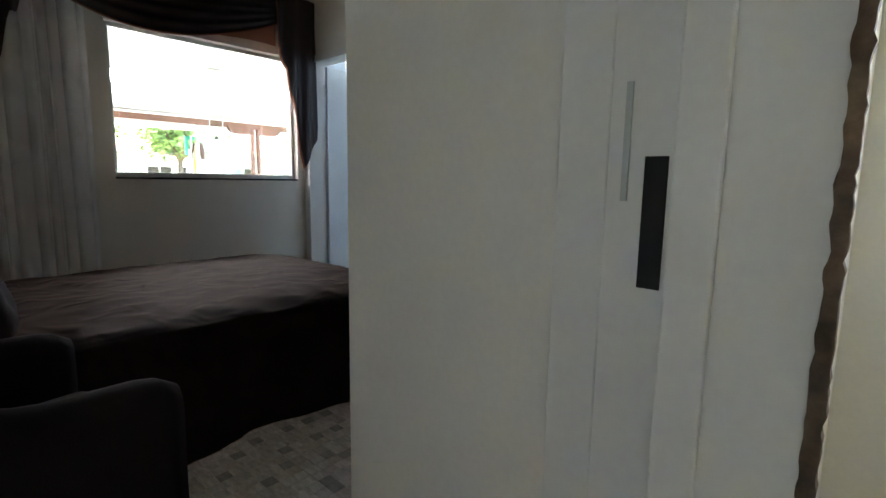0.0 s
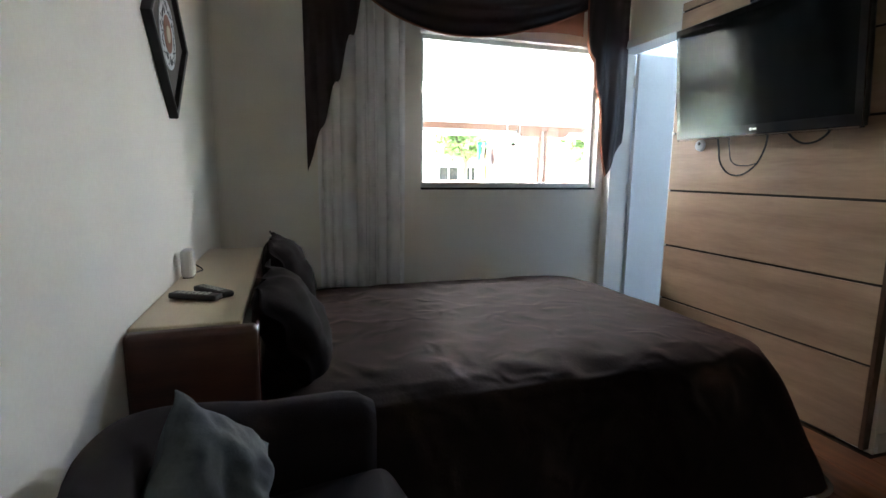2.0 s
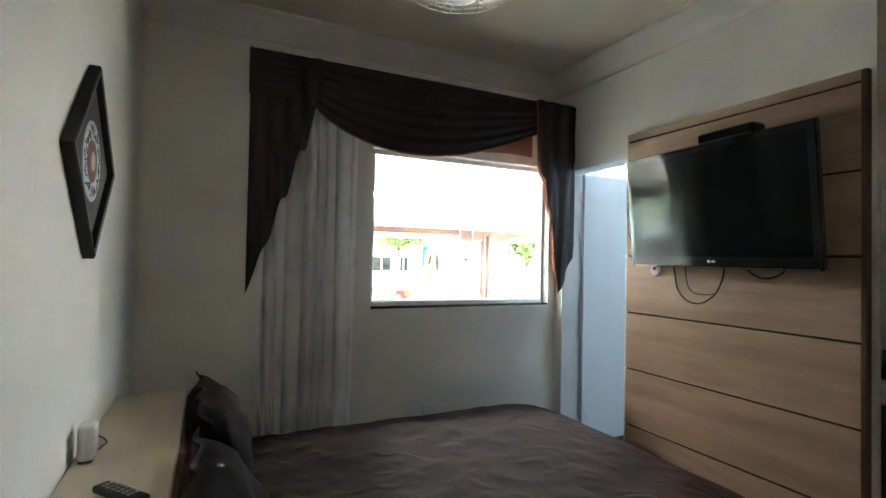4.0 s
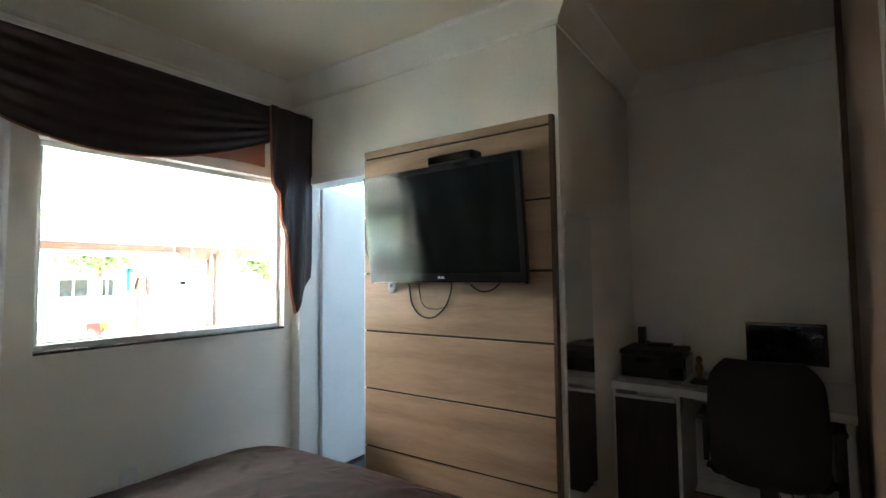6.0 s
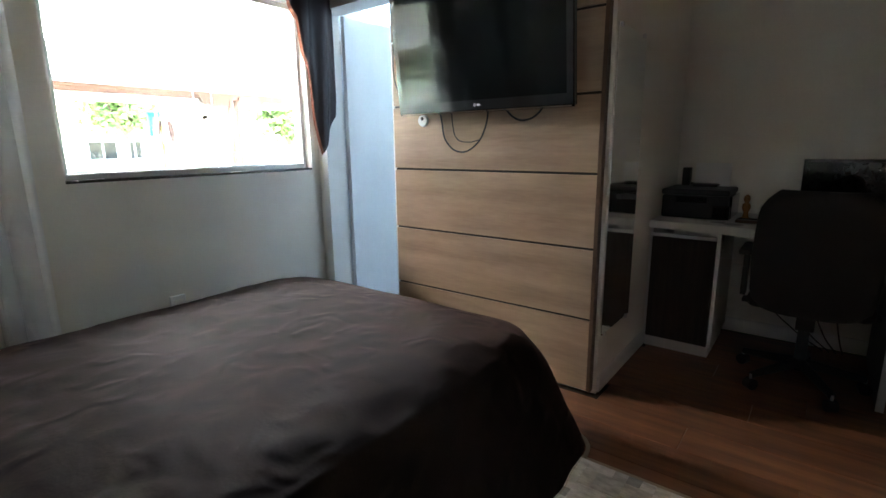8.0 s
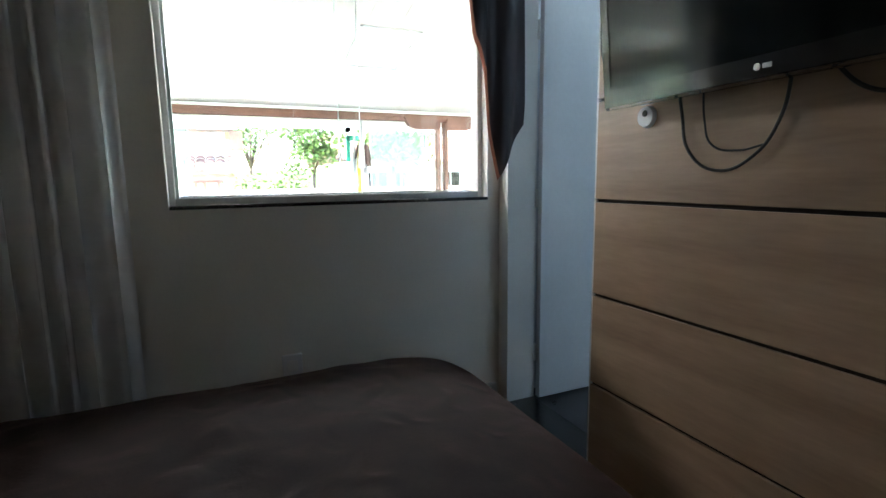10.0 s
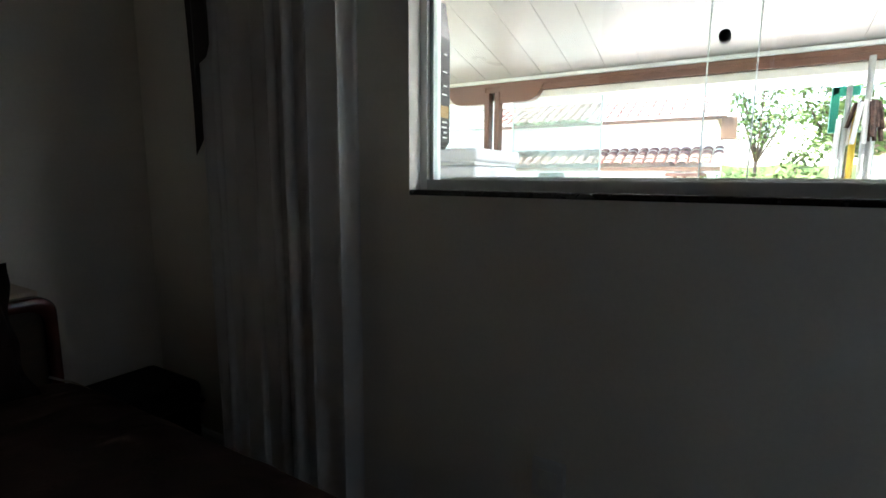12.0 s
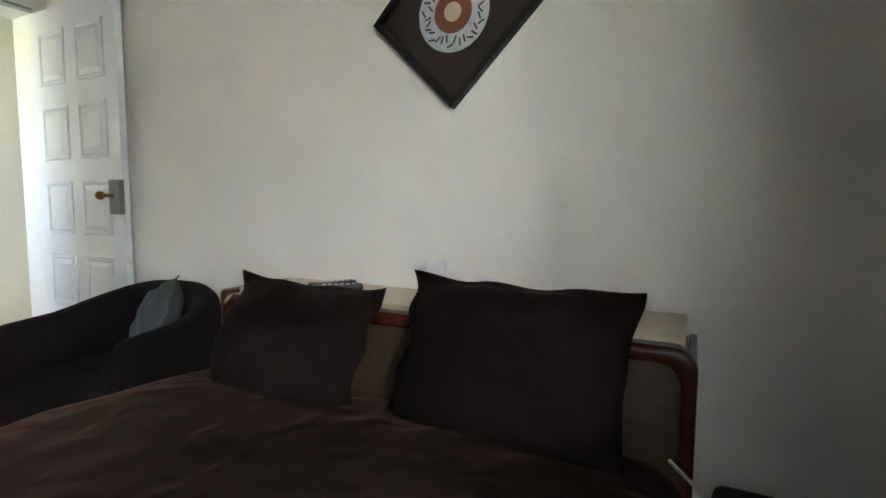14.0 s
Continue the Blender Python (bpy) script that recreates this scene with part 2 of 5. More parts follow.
MOP = mat("dark_brown_mop_cotton", (0.09, 0.05, 0.04), 0.9, var=0.4, scale=30, bump=0.4)
BRICKY = mat("painted_wall_coping", (0.36, 0.20, 0.13), 0.8, var=0.2, scale=3, rand=0.45)
GOLD = mat("gold_print", (0.45, 0.28, 0.10), 0.5, var=0.1)
LED = glow("lit_led_panel", (1.0, 0.98, 0.95), 11.0)


# ---------------------------------------------------------------- mesh helpers
def mesh(name, bm, material, parent=None, smooth=False):
    me = bpy.data.meshes.new(name)
    bmesh.ops.recalc_face_normals(bm, faces=bm.faces[:])
    for f in bm.faces:
        f.smooth = smooth
    bm.to_mesh(me)
    bm.free()
    me.materials.append(material)
    ob = new(name, me)
    ob.parent = parent
    return ob


def part(name, bm, material, parent, label="", smooth=False):
    """One mesh object under a thing or under a part."""
    return tagged(mesh(name, bm, material, parent, smooth), label)


def thing(name, label, category, group="", kind=""):
    return tagged(new(name), label, category, group, kind)


def box(x0, y0, z0, x1, y1, z1, bevel=0.0, bm=None, seg=2):
    """A block between two corners, its edges rounded by bevel."""
    bm = bm or bmesh.new()
    v = bmesh.ops.create_cube(bm, size=1.0, matrix=Matrix.Translation(((x0 + x1) / 2, (y0 + y1) / 2, (z0 + z1) / 2))
                              @ Matrix.Diagonal((abs(x1 - x0), abs(y1 - y0), abs(z1 - z0), 1)))["verts"]
    if bevel:
        edges = list({e for w in v for e in w.link_edges})
        bmesh.ops.bevel(bm, geom=edges, offset=bevel, segments=seg, affect="EDGES", profile=0.5)
    return bm


def boxes(*rows, bevel=0.0):
    bm = bmesh.new()
    for r in rows:
        box(*r, bevel=bevel, bm=bm)
    return bm


def rod(a, b, r0, r1=None, n=14, bm=None):
    """A round bar from a to b, tapering from r0 to r1."""
    bm = bm or bmesh.new()
    a, b = Vector(a), Vector(b)
    m = Matrix.Translation((a + b) / 2) @ (b - a).to_track_quat("Z", "Y").to_matrix().to_4x4()
    bmesh.ops.create_cone(bm, cap_ends=True, segments=n, radius1=r0, radius2=r0 if r1 is None else r1, depth=(b - a).length, matrix=m)
    return bm


def loft(rings, bm=None, closed=True, caps=True):
    """Skin over a row of rings of equal length."""
    bm = bm or bmesh.new()
    vs = [[bm.verts.new(p) for p in r] for r in rings]
    n = len(vs[0])
    for a, b in zip(vs, vs[1:]):
        for i in range(n if closed else n - 1):
            j = (i + 1) % n
            bm.faces.new((a[i], a[j], b[j], b[i]))
    if caps and closed:
        bm.faces.new(vs[0]), bm.faces.new(vs[-1])
    return bm


def cable(name, points, r, material, parent):
    """A bent cable as a smooth tube."""
    cu = bpy.data.curves.new(name, "CURVE")
    cu.dimensions, cu.bevel_depth, cu.bevel_resolution, cu.resolution_u = "3D", r, 2, 8
    sp = cu.splines.new("BEZIER")
    sp.bezier_points.add(len(points) - 1)
    for q, p in zip(sp.bezier_points, points):
        q.co, q.handle_left_type, q.handle_right_type = p, "AUTO", "AUTO"
    tmp = bpy.data.objects.new(name, cu)
    me = bpy.data.meshes.new_from_object(tmp)
    bpy.data.objects.remove(tmp)
    me.materials.clear()
    me.materials.append(material)
    ob = new(name, me)
    ob.parent = parent
    return ob


def run_along(path, profile):
    """A profile of (out, up) points carried along a plan path, mitred; out points to the path's right hand."""
    pts = [Vector(p) for p in path]
    ns = []
    for a, b in zip(pts, pts[1:]):
        d = (b - a).normalized()
        ns.append(Vector((d.y, -d.x)))
    rings = []
    for i, p in enumerate(pts):
        a, b = ns[max(0, i - 1)], ns[min(len(ns) - 1, i)]
        m = (a + b) / (1 + a.dot(b))
        rings.append([(p.x + m.x * o, p.y + m.y * o, z) for o, z in profile])
    return loft(rings)


def pierced(x0, y0, z0, x1, y1, z1, holes, along):
    """A wall block along x or y with rectangular holes (u0, z0, u1, z1) through it."""
    u0, u1 = (x0, x1) if along == "x" else (y0, y1)
    us = sorted({u0, u1, *[h[0] for h in holes], *[h[2] for h in holes]})
    zs = sorted({z0, z1, *[h[1] for h in holes], *[h[3] for h in holes]})
    bm = bmesh.new()
    for a, b in zip(us, us[1:]):
        for c, d in zip(zs, zs[1:]):
            if any(h[0] <= a and b <= h[2] and h[1] <= c and d <= h[3] for h in holes):
                continue
            if along == "x":
                box(a, y0, c, b, y1, d, bm=bm)
            else:
                box(x0, a, c, x1, b, d, bm=bm)
    bmesh.ops.remove_doubles(bm, verts=bm.verts[:], dist=0.0005)
    bm.verts.index_update()
    seen = {}
    for f in bm.faces:
        seen.setdefault(tuple(sorted(v.index for v in f.verts)), []).append(f)
    bmesh.ops.delete(bm, geom=[f for fs in seen.values() if len(fs) > 1 for f in fs], context="FACES_ONLY")
    return bm


def setting(name, bm, material, label, category):
    return tagged(mesh(name, bm, material), label, category, kind="structure")


# ---------------------------------------------------------------- the shell
H = 2.77
TOP = H + 0.12
setting("wall_window", pierced(-0.15, -2.87, -0.6, 0.0, 2.45, TOP, [(-1.43, 1.06, -0.03, 2.09), (0.5, 2.10, 1.2, 2.45)], "y"),
        WALL, "cream painted bedroom wall with a wide window", "wall")
setting("wall_headboard", box(0.0, -2.87, -0.02, 3.87, -2.72, TOP), WALL, "cream painted wall behind the bed's headboard", "wall")
setting("wall_television", pierced(0.0, 0.04, -0.02, 2.02, 0.19, TOP, [(0.097, 0.0, 0.845, 2.047)], "x"), WALL,
        "cream painted wall with a doorway beside the television panel", "wall")
setting("wall_mirror_side", box(1.87, 0.19, -0.02, 2.02, 1.37, TOP), WALL, "cream painted side wall of the desk alcove", "wall")
setting("wall_alcove_back", box(1.87, 1.37, -0.02, 3.87, 1.52, TOP), WALL, "cream painted back wall of the desk alcove", "wall")
setting("wall_alcove_side", box(3.19, 0.67, -0.02, 3.34, 1.37, TOP), WALL, "cream painted short wall beside the desk", "wall")
setting("wall_wardrobe_back", box(3.75, -1.75, -0.02, 3.87, 1.37, TOP), WALL, "plain wall behind the wardrobe", "wall")
setting("wall_entry_side", box(3.15, -1.83, -0.02, 3.69, -1.75, TOP, 0.004), WALL, "cream painted wall end beside the bedroom doorway", "wall")
setting("wall_entry", pierced(3.69, -2.72, -0.02, 3.87, -1.75, TOP, [(-2.66, 0.0, -1.83, 2.08)], "y"), WALL, "cream wall with the bedroom doorway", "wall")
setting("ceiling", box(-0.15, -2.87, H, 5.4, 2.45, H + 0.1), CEIL, "warm beige painted flat ceiling", "ceiling")
setting("roof_slab", box(-0.6, -4.5, TOP + 0.02, 5.6, 2.6, TOP + 0.2), CONCRETE, "plain concrete roof slab", "roof")

CROWN = [(0.0, H), (0.0, H - 0.135), (0.012, H - 0.135), (0.018, H - 0.115), (0.045, H - 0.085), (0.085, H - 0.05), (0.115, H - 0.02), (0.135, H - 0.014), (0.135, H)]
setting("trim_crown", run_along([(3.69, -2.72), (0.0, -2.72), (0.0, 0.04), (2.02, 0.04), (2.02, 1.37), (3.19, 1.37)], CROWN), PLASTER,
        "white plaster crown moulding below the ceiling", "moulding")
SKIRT = [(0.0, 0.0), (0.014, 0.0), (0.014, 0.068), (0.008, 0.08), (0.0, 0.08)]
for name, path in (("baseboard_window", [(3.0, -2.72), (0.0, -2.72), (0.0, 0.02)]), ("baseboard_alcove", [(2.02, 0.045), (2.02, 1.37), (3.19, 1.37)])):
    setting(name, run_along(path, SKIRT), WHITE, "white painted baseboard along the wall", "baseboard")

# bathroom beyond the open door
setting("wall_bathroom_end", box(0.0, 2.3, -0.02, 1.87, 2.45, TOP), TILE, "pale tiled bathroom end wall", "wall")
setting("wall_bathroom_lining", box(1.862, 0.19, 0.0, 1.87, 2.3, H), TILE, "pale tiled bathroom side wall", "wall")
setting("bathroom_window_frame", pierced(-0.10, 0.5, 2.10, -0.06, 1.2, 2.45, [(0.53 + 0.08 * i, 2.13, 0.6 + 0.08 * i, 2.42) for i in range(8)], "y"),
        WHITE, "white barred high bathroom window", "window")
setting("wall_bathroom_left", pierced(0.0, 0.19, 0.0, 0.008, 2.3, H, [(0.5, 2.10, 1.2, 2.45)], "y"), TILE, "pale tiled bathroom wall below a high window", "wall")
setting("bathroom_floor", box(0.0, 0.03, -0.03, 1.87, 2.3, -0.004), DARKTILE, "dark grey bathroom floor tiles", "floor")

# hall outside the bedroom
setting("wall_hall_far", box(5.25, -4.4, -0.02, 5.4, -0.5, TOP), WALL, "warm cream hall wall", "wall")
# The opening is made up, out of view, to hold the hall fill lamp.
setting("wall_hall_right", pierced(3.87, -0.65, -0.02, 5.25, -0.5, TOP, [(4.3, 1.1, 5.0, 2.0)], "x"), WALL, "warm cream hall end wall with an opening added for fill light", "wall")
setting("wall_hall_left", box(3.87, -4.45, -0.02, 5.4, -4.3, TOP), WALL, "warm cream hall end wall", "wall")
setting("wall_hall_side", box(3.72, -4.3, -0.02, 3.87, -2.87, TOP), WALL, "cream hall side wall", "wall")
setting("hall_ceiling", box(3.72, -4.45, H, 5.4, -2.87, H + 0.1), CEIL, "beige hall ceiling", "ceiling")
setting("hall_floor", box(3.78, -4.3, -0.03, 5.25, -0.65, -0.002), HALLFLOOR, "beige ceramic hall floor", "floor")

# entry door frame and open leaf
def ragged_strip(x0, y0, x1, y1, height):
    """An upright strip whose outer edges are chipped unevenly."""
    rings = []
    for k in range(240):
        z = height * k / 239
        a, b = 0.004 * noise.noise((z * 55, 0.4, 0)), 0.004 * noise.noise((z * 80, 3.1, 0))
        rings.append([(x0 + a, y0 + 0.002, z), (x1 + b, y0 + 0.5 * abs(a), z), (x1 + b, y1, z), (x0 + a, y1, z)])
    return loft(rings)


frame_in = thing("door_frame", "white painted timber frame of the bedroom doorway", "door frame", kind="structure")
part("jamb", boxes((3.685, -1.845, 0, 3.903, -1.831, 2.07)), WHITE, frame_in)
part("jamb", boxes((3.685, -2.659, 0, 3.885, -2.645, 2.07)), WHITE, frame_in)
part("door_head", boxes((3.685, -2.645, 2.05, 3.885, -1.845, 2.07)), WHITE, frame_in)
part("stop", box(3.762, -1.858, 0, 3.81, -1.8452, 2.05, 0.003), WHITE, frame_in)
part("architrave", box(3.615, -1.843, 0, 3.684, -1.831, 2.12, 0.003), WHITE, frame_in)
part("worn_edge", ragged_strip(3.901, -1.852, 3.915, -1.832, 2.07), RAW, frame_in, "chipped dark timber edge")
# The latch hole is a flat black block; its recess shade is in the colour.
part("strike_plate", box(3.729, -1.8475, 0.952, 3.755, -1.8455, 1.103, 0.0005), CASE, frame_in, "flat dark strike plate, the latch hole's shade given by black")
part("strike_lip", box(3.704, -1.850, 1.052, 3.711, -1.8455, 1.187), ALU, frame_in)


def panel_door(name, label, width, height, cols, rows, material):
    """A panelled leaf in the plane y = 0, hinged at x = 0, reaching to -x."""
    door = tagged(new(name), label, "door", kind="structure")
    t = 0.035
    part("leaf", box(-width, 0, 0, 0, t, height, 0.002), material, door)
    mx, mz = 0.09, 0.11
    pw, ph = (width - mx * (cols + 1)) / cols, (height - mz * (rows + 1)) / rows
    for i in range(cols):
        for j in range(rows):
            x0, z0 = -width + mx + i * (pw + mx), mz + j * (ph + mz)
            bm = bmesh.new()
            ring = lambda d, y: [(x0 + d, y, z0 + d), (x0 + pw - d, y, z0 + d), (x0 + pw - d, y, z0 + ph - d), (x0 + d, y, z0 + ph - d)]
            loft([ring(0, t + 0.001), ring(0.004, t + 0.008), ring(0.014, t + 0.008), ring(0.024, t + 0.002), ring(0.05, t + 0.010)], bm)
            part("door_panel", bm, material, door)
    return door


door = panel_door("door_1", "white panelled bedroom door standing open against the wall", 0.74, 2.03, 2, 5, DOORPAINT)
door.matrix_basis = pose(3.68, -2.665, 0.008, 0, 0, 1.5)
DULL = mat("dull_grey_metal", (0.20, 0.205, 0.215), 0.5, 0.3, var=0.15, scale=12)
lock = part("lock_plate", box(-0.748, 0.030, 0.985, -0.665, 0.056, 1.15, 0.003), DULL, door, "grey metal lock plate")
bm = rod((-0.70, 0.056, 1.075), (-0.70, 0.075, 1.075), 0.008)
rod((-0.70, 0.075, 1.075), (-0.66, 0.082, 1.075), 0.009, bm=bm)
bmesh.ops.create_uvsphere(bm, u_segments=14, v_segments=10, radius=0.021, matrix=Matrix.Translation((-0.645, 0.085, 1.075)))
part("door_handle", bm, BRASS, door, "dark brass knob handle", True)

# bathroom doorway
bath = thing("bathroom_door_frame", "white painted timber frame of the bathroom doorway", "door frame", kind="structure")
part("jamb", box(0.045, 0.030, 0, 0.102, 0.195, 2.045, 0.003), WHITE, bath)
part("jamb", box(0.84, 0.041, 0, 0.868, 0.195, 2.045, 0.003), WHITE, bath)
part("door_head", box(0.045, 0.030, 2.045, 0.868, 0.195, 2.10, 0.003), WHITE, bath)
bdoor = thing("door_2", "plain pale painted bathroom door standing wide open", "door", kind="structure")
part("leaf", box(0.108, 0.20, 0.012, 0.142, 0.90, 2.045, 0.003), DOORPAINT, bdoor)
for z in (0.25, 1.05, 1.85):
    bm = rod((0.105, 0.196, z - 0.045), (0.105, 0.196, z + 0.045), 0.007)
    part("hinge", bm, WHITE, bdoor, "painted butt hinge")
part("threshold", box(0.10, 0.04, -0.004, 0.84, 0.19, 0.006), GRANITE, bath, "black stone threshold")

# window
win = thing("window_1", "wide white sliding window with clear glass panes", "window", kind="structure")
Y0, Y1, Z0, Z1 = -1.43, -0.03, 1.06, 2.09
part("window_frame", boxes((-0.13, Y0, Z0, -0.055, Y0 + 0.022, Z1), (-0.13, Y1 - 0.022, Z0, -0.055, Y1, Z1), (-0.13, Y0, Z1 - 0.03, -0.055, Y1, Z1)), WHITE, win)
part("track", boxes((-0.13, Y0 + 0.022, Z0, -0.055, Y1 - 0.022, Z0 + 0.028), (-0.135, Y0 + 0.03, Z0 + 0.028, -0.115, Y1 - 0.03, Z0 + 0.036)), ALU, win, "grey aluminium sliding track")
for a, b, x in ((Y0 + 0.024, -0.645, -0.082), (-0.735, Y1 - 0.024, -0.112)):
    pane = part("pane", box(x, a, Z0 + 0.03, x + 0.008, b, Z1 - 0.03), GLASS, win)
    pane.visible_shadow = False
    e = a if x < -0.10 else b
    part("pane_edge", box(x - 0.001, e - 0.0015, Z0 + 0.03, x + 0.009, e + 0.0015, Z1 - 0.03), GROUND, win, "pale ground glass edge")
part("stile", box(-0.09, Y0 + 0.024, Z0 + 0.028, -0.066, Y0 + 0.036, Z1 - 0.03), EDGE, win)
part("knob", rod((-0.075, -0.705, 1.375), (-0.045, -0.705, 1.375), 0.011), BLACK, win, "round black finger pull", True)
part("window_sill", box(-0.15, Y0 + 0.002, 1.046, 0.004, Y1 + 0.004, 1.0605, 0.002), GRANITE, win, "polished black granite sill")
part("inner_trim", boxes((-0.001, Y0 - 0.006, 2.09, 0.010, Y1 + 0.006, 2.115), (-0.001, Y1, Z0, 0.008, Y1 + 0.03, 2.09)), WHITE, win)

# ---------------------------------------------------------------- curtains


def pleats(y0, y1, z0, z1, x, waves, depth, seed, taper=0.0, gather=0.0):
    """A hanging sheet with soft uneven folds, 3 mm thick."""
    rng = random.Random(seed)
    ph = [rng.uniform(0, 6.28) for _ in range(4)]
    nu, nz = waves * 14, 22
    front = []
    for j in range(nz + 1):
        v = j / nz
        z = z0 + (z1 - z0) * v
        row = []
        for i in range(nu + 1):
            u = i / nu
            a = 2 * math.pi * waves * u + 1.3 * math.sin(2.3 * u * 6.28 + ph[0]) + 0.35 * math.sin(v * 4 + ph[1] + 7 * u)
            d = depth * (0.62 + 0.38 * math.sin(4.1 * u * 6.28 + ph[2])) * (0.75 + 0.25 * (1 - v)) * (0.45 + 0.55 * min(1.0, 3.2 * u))
            s = (u - 0.5) * (1 + taper * (1 - v)) + 0.5
            row.append((x + 0.065 * (1 - u) + d * math.sin(a) + 0.005 * math.sin(9 * u + 5 * v + ph[3]), y0 + (y1 - y0) * s + 0.42 * d * math.cos(a) + 0.1 * d * math.sin(2 * a), z))
        front.append(row)
    return loft(front, closed=False)


cur = thing("sheer_curtain", "white gathered voile curtain hanging to the floor beside the window", "curtain")
part("voile", pleats(-2.13, -1.555, 0.03, 2.46, 0.072, 8, 0.058, 5, taper=-0.03), SHEER, cur, smooth=True)
part("hem", pleats(-2.122, -1.563, 0.022, 0.031, 0.072, 8, 0.058, 5, taper=0.0), SHEER, cur, smooth=True)

val = thing("swag_valance", "dark brown satin swag valance with tails over the window", "valance")


def drape(edge_top, edge_low, nu, nv, x, bulge, ripples, amp, slack=0.0):
    """Cloth between an upper and a lower edge given as functions of u, with folds that follow the lower edge."""
    rows = []
    for j in range(nv + 1):
        v = j / nv
        row = []
        for i in range(nu + 1):
            u = i / nu
            (ya, za), (yb, zb) = edge_top(u), edge_low(u)
            w = math.sin(math.pi * u)
            row.append((x + bulge * math.sin(math.pi * min(1, v * 0.9 + 0.05)) * w + amp * math.sin(v * ripples * 6.28 + 1.1 * u) * (0.04 + 0.96 * w),
                        ya + (yb - ya) * v, za + (zb - za) * v))
        rows.append(row)
    return loft(rows, closed=False)


def swag_top(u):
    return (-2.20 + 2.23 * u, 2.507)


def swag_low(u):
    y = -2.20 + 2.23 * u
    k = max(0.0, min(1.0, (y + 1.86) / 1.55))
    return (y, 2.255 - 0.235 * math.sin(math.pi * k ** 0.8) ** 0.9 + 0.02 * k)


part("swag", drape(swag_top, swag_low, 64, 40, 0.205, 0.035, 6, 0.007), SATIN, val, smooth=True)
part("swag_lining", drape(lambda u: (-1.56 + 1.30 * u, 2.48), lambda u: (-1.56 + 1.30 * u, 2.125 + 0.012 * math.sin(9 * u)), 40, 12, 0.10, 0.0, 2, 0.004), LINING, val, "reddish brown lining behind the swag", True)
bm = bmesh.new()
pts = [(0.213, -1.86 + 1.55 * i / 40, swag_low((0.34 + 1.55 * i / 40) / 2.23)[1] - 0.004) for i in range(41)]
loft([[(p[0] + 0.006 * math.cos(a), p[1], p[2] + 0.006 * math.sin(a)) for a in (0, 1.05, 2.1, 3.14, 4.19, 5.24)] for p in pts], bm)
part("piping", bm, LINING, val, "rose brown piped edge", True)


def tail(y_out, y_in, z_in, tip_y, tip_z, steps, sgn, x):
    """A pleated tail whose inner edge falls in steps to a tip at the outer side."""
    rows = []
    nv, nu = 44, 30
    for j in range(nv + 1):
        v = j / nv
        row = []
        for i in range(nu + 1):
            u = i / nu
            low = z_in + (tip_z - z_in) * u + 0.05 * math.sin(u * steps * 6.28) * (1 - u ** 3)
            y = y_in + (y_out - y_in) * u
            yy = y + (tip_y - y_out) * u * v
            row.append((x - 0.10 * u ** 1.5 + 0.020 * math.sin(u * steps * 6.28 + 0.6) * (0.4 + 0.6 * v) + 0.01 * math.sin(v * 5), yy, 2.503 + (low - 2.503) * v))
        rows.append(row)
    return loft(rows, closed=False)


part("tail", tail(-2.19, -1.82, 2.24, -2.185, 1.16, 4, 1, 0.225), SATIN, val, smooth=True)


def right_tail(x, grow):
    """The tail by the bathroom door: its inner edge runs down in waves to a tip, its outer edge turns back up."""
    knots = ((0.0, 2.27), (0.05, 2.06), (0.25, 1.95), (0.29, 1.76), (0.47, 1.63), (0.51, 1.40), (0.63, 1.155), (1.0, 1.40))

    def steps(u):
        for (a, p), (b, q) in zip(knots, knots[1:]):
            if u <= b:
                return p + (q - p) * (u - a) / (b - a)
        return knots[-1][1]

    rows = []
    for j in range(45):
        v = j / 44
        row = []
        for i in range(61):
            u = i / 60
            z_low = steps(u) - grow
            z = 2.503 + (z_low - 2.503) * v
            y_out = 0.022 + 0.063 * max(0.0, min(1.0, (2.3 - z) / 0.8))
            y = -0.33 + (y_out + 0.33) * u
            row.append((x - 0.10 * v ** 1.5 * u + 0.016 * math.sin(u * 17 + 0.6 + 1.5 * v) * (0.35 + 0.65 * v) + 0.05 * (1 - u) * 0.3, y, z))
        rows.append(row)
    return loft(rows, closed=False)


part("tail", right_tail(0.245, 0.0), SATIN, val, smooth=True)
part("tail_lining", right_tail(0.222, 0.015), LINING, val, "reddish brown lining of the tail", True)
part("curtain_rail", box(0.0, -2.20, 2.508, 0.215, 0.03, 2.53, 0.004), WHITE, val, "white timber pelmet board")

# ---------------------------------------------------------------- bed


def rounded(a, b, n, m):
    """Outline of a rounded rectangle with half sides a and b as m points."""
    out = []
    for i in range(m):
        t = 2 * math.pi * i / m
        c, s = math.cos(t), math.sin(t)
        r = (abs(c / a) ** n + abs(s / b) ** n) ** (-1 / n)
        out.append((c * r, s * r))
    return out


bed = thing("bed", "double bed base with a mattress under its cover", "bed")
part("base", box(0.56, -2.36, 0.10, 1.84, -0.62, 0.28, 0.02), WALNUT, bed)
part("mattress", box(0.54, -2.37, 0.281, 1.86, -0.60, 0.475, 0.06), WHITE, bed)
for x in (0.62, 1.78):
    for y in (-2.28, -0.70):
        part("leg", box(x - 0.03, y - 0.03, 0, x + 0.03, y + 0.03, 0.10), WALNUT, bed)

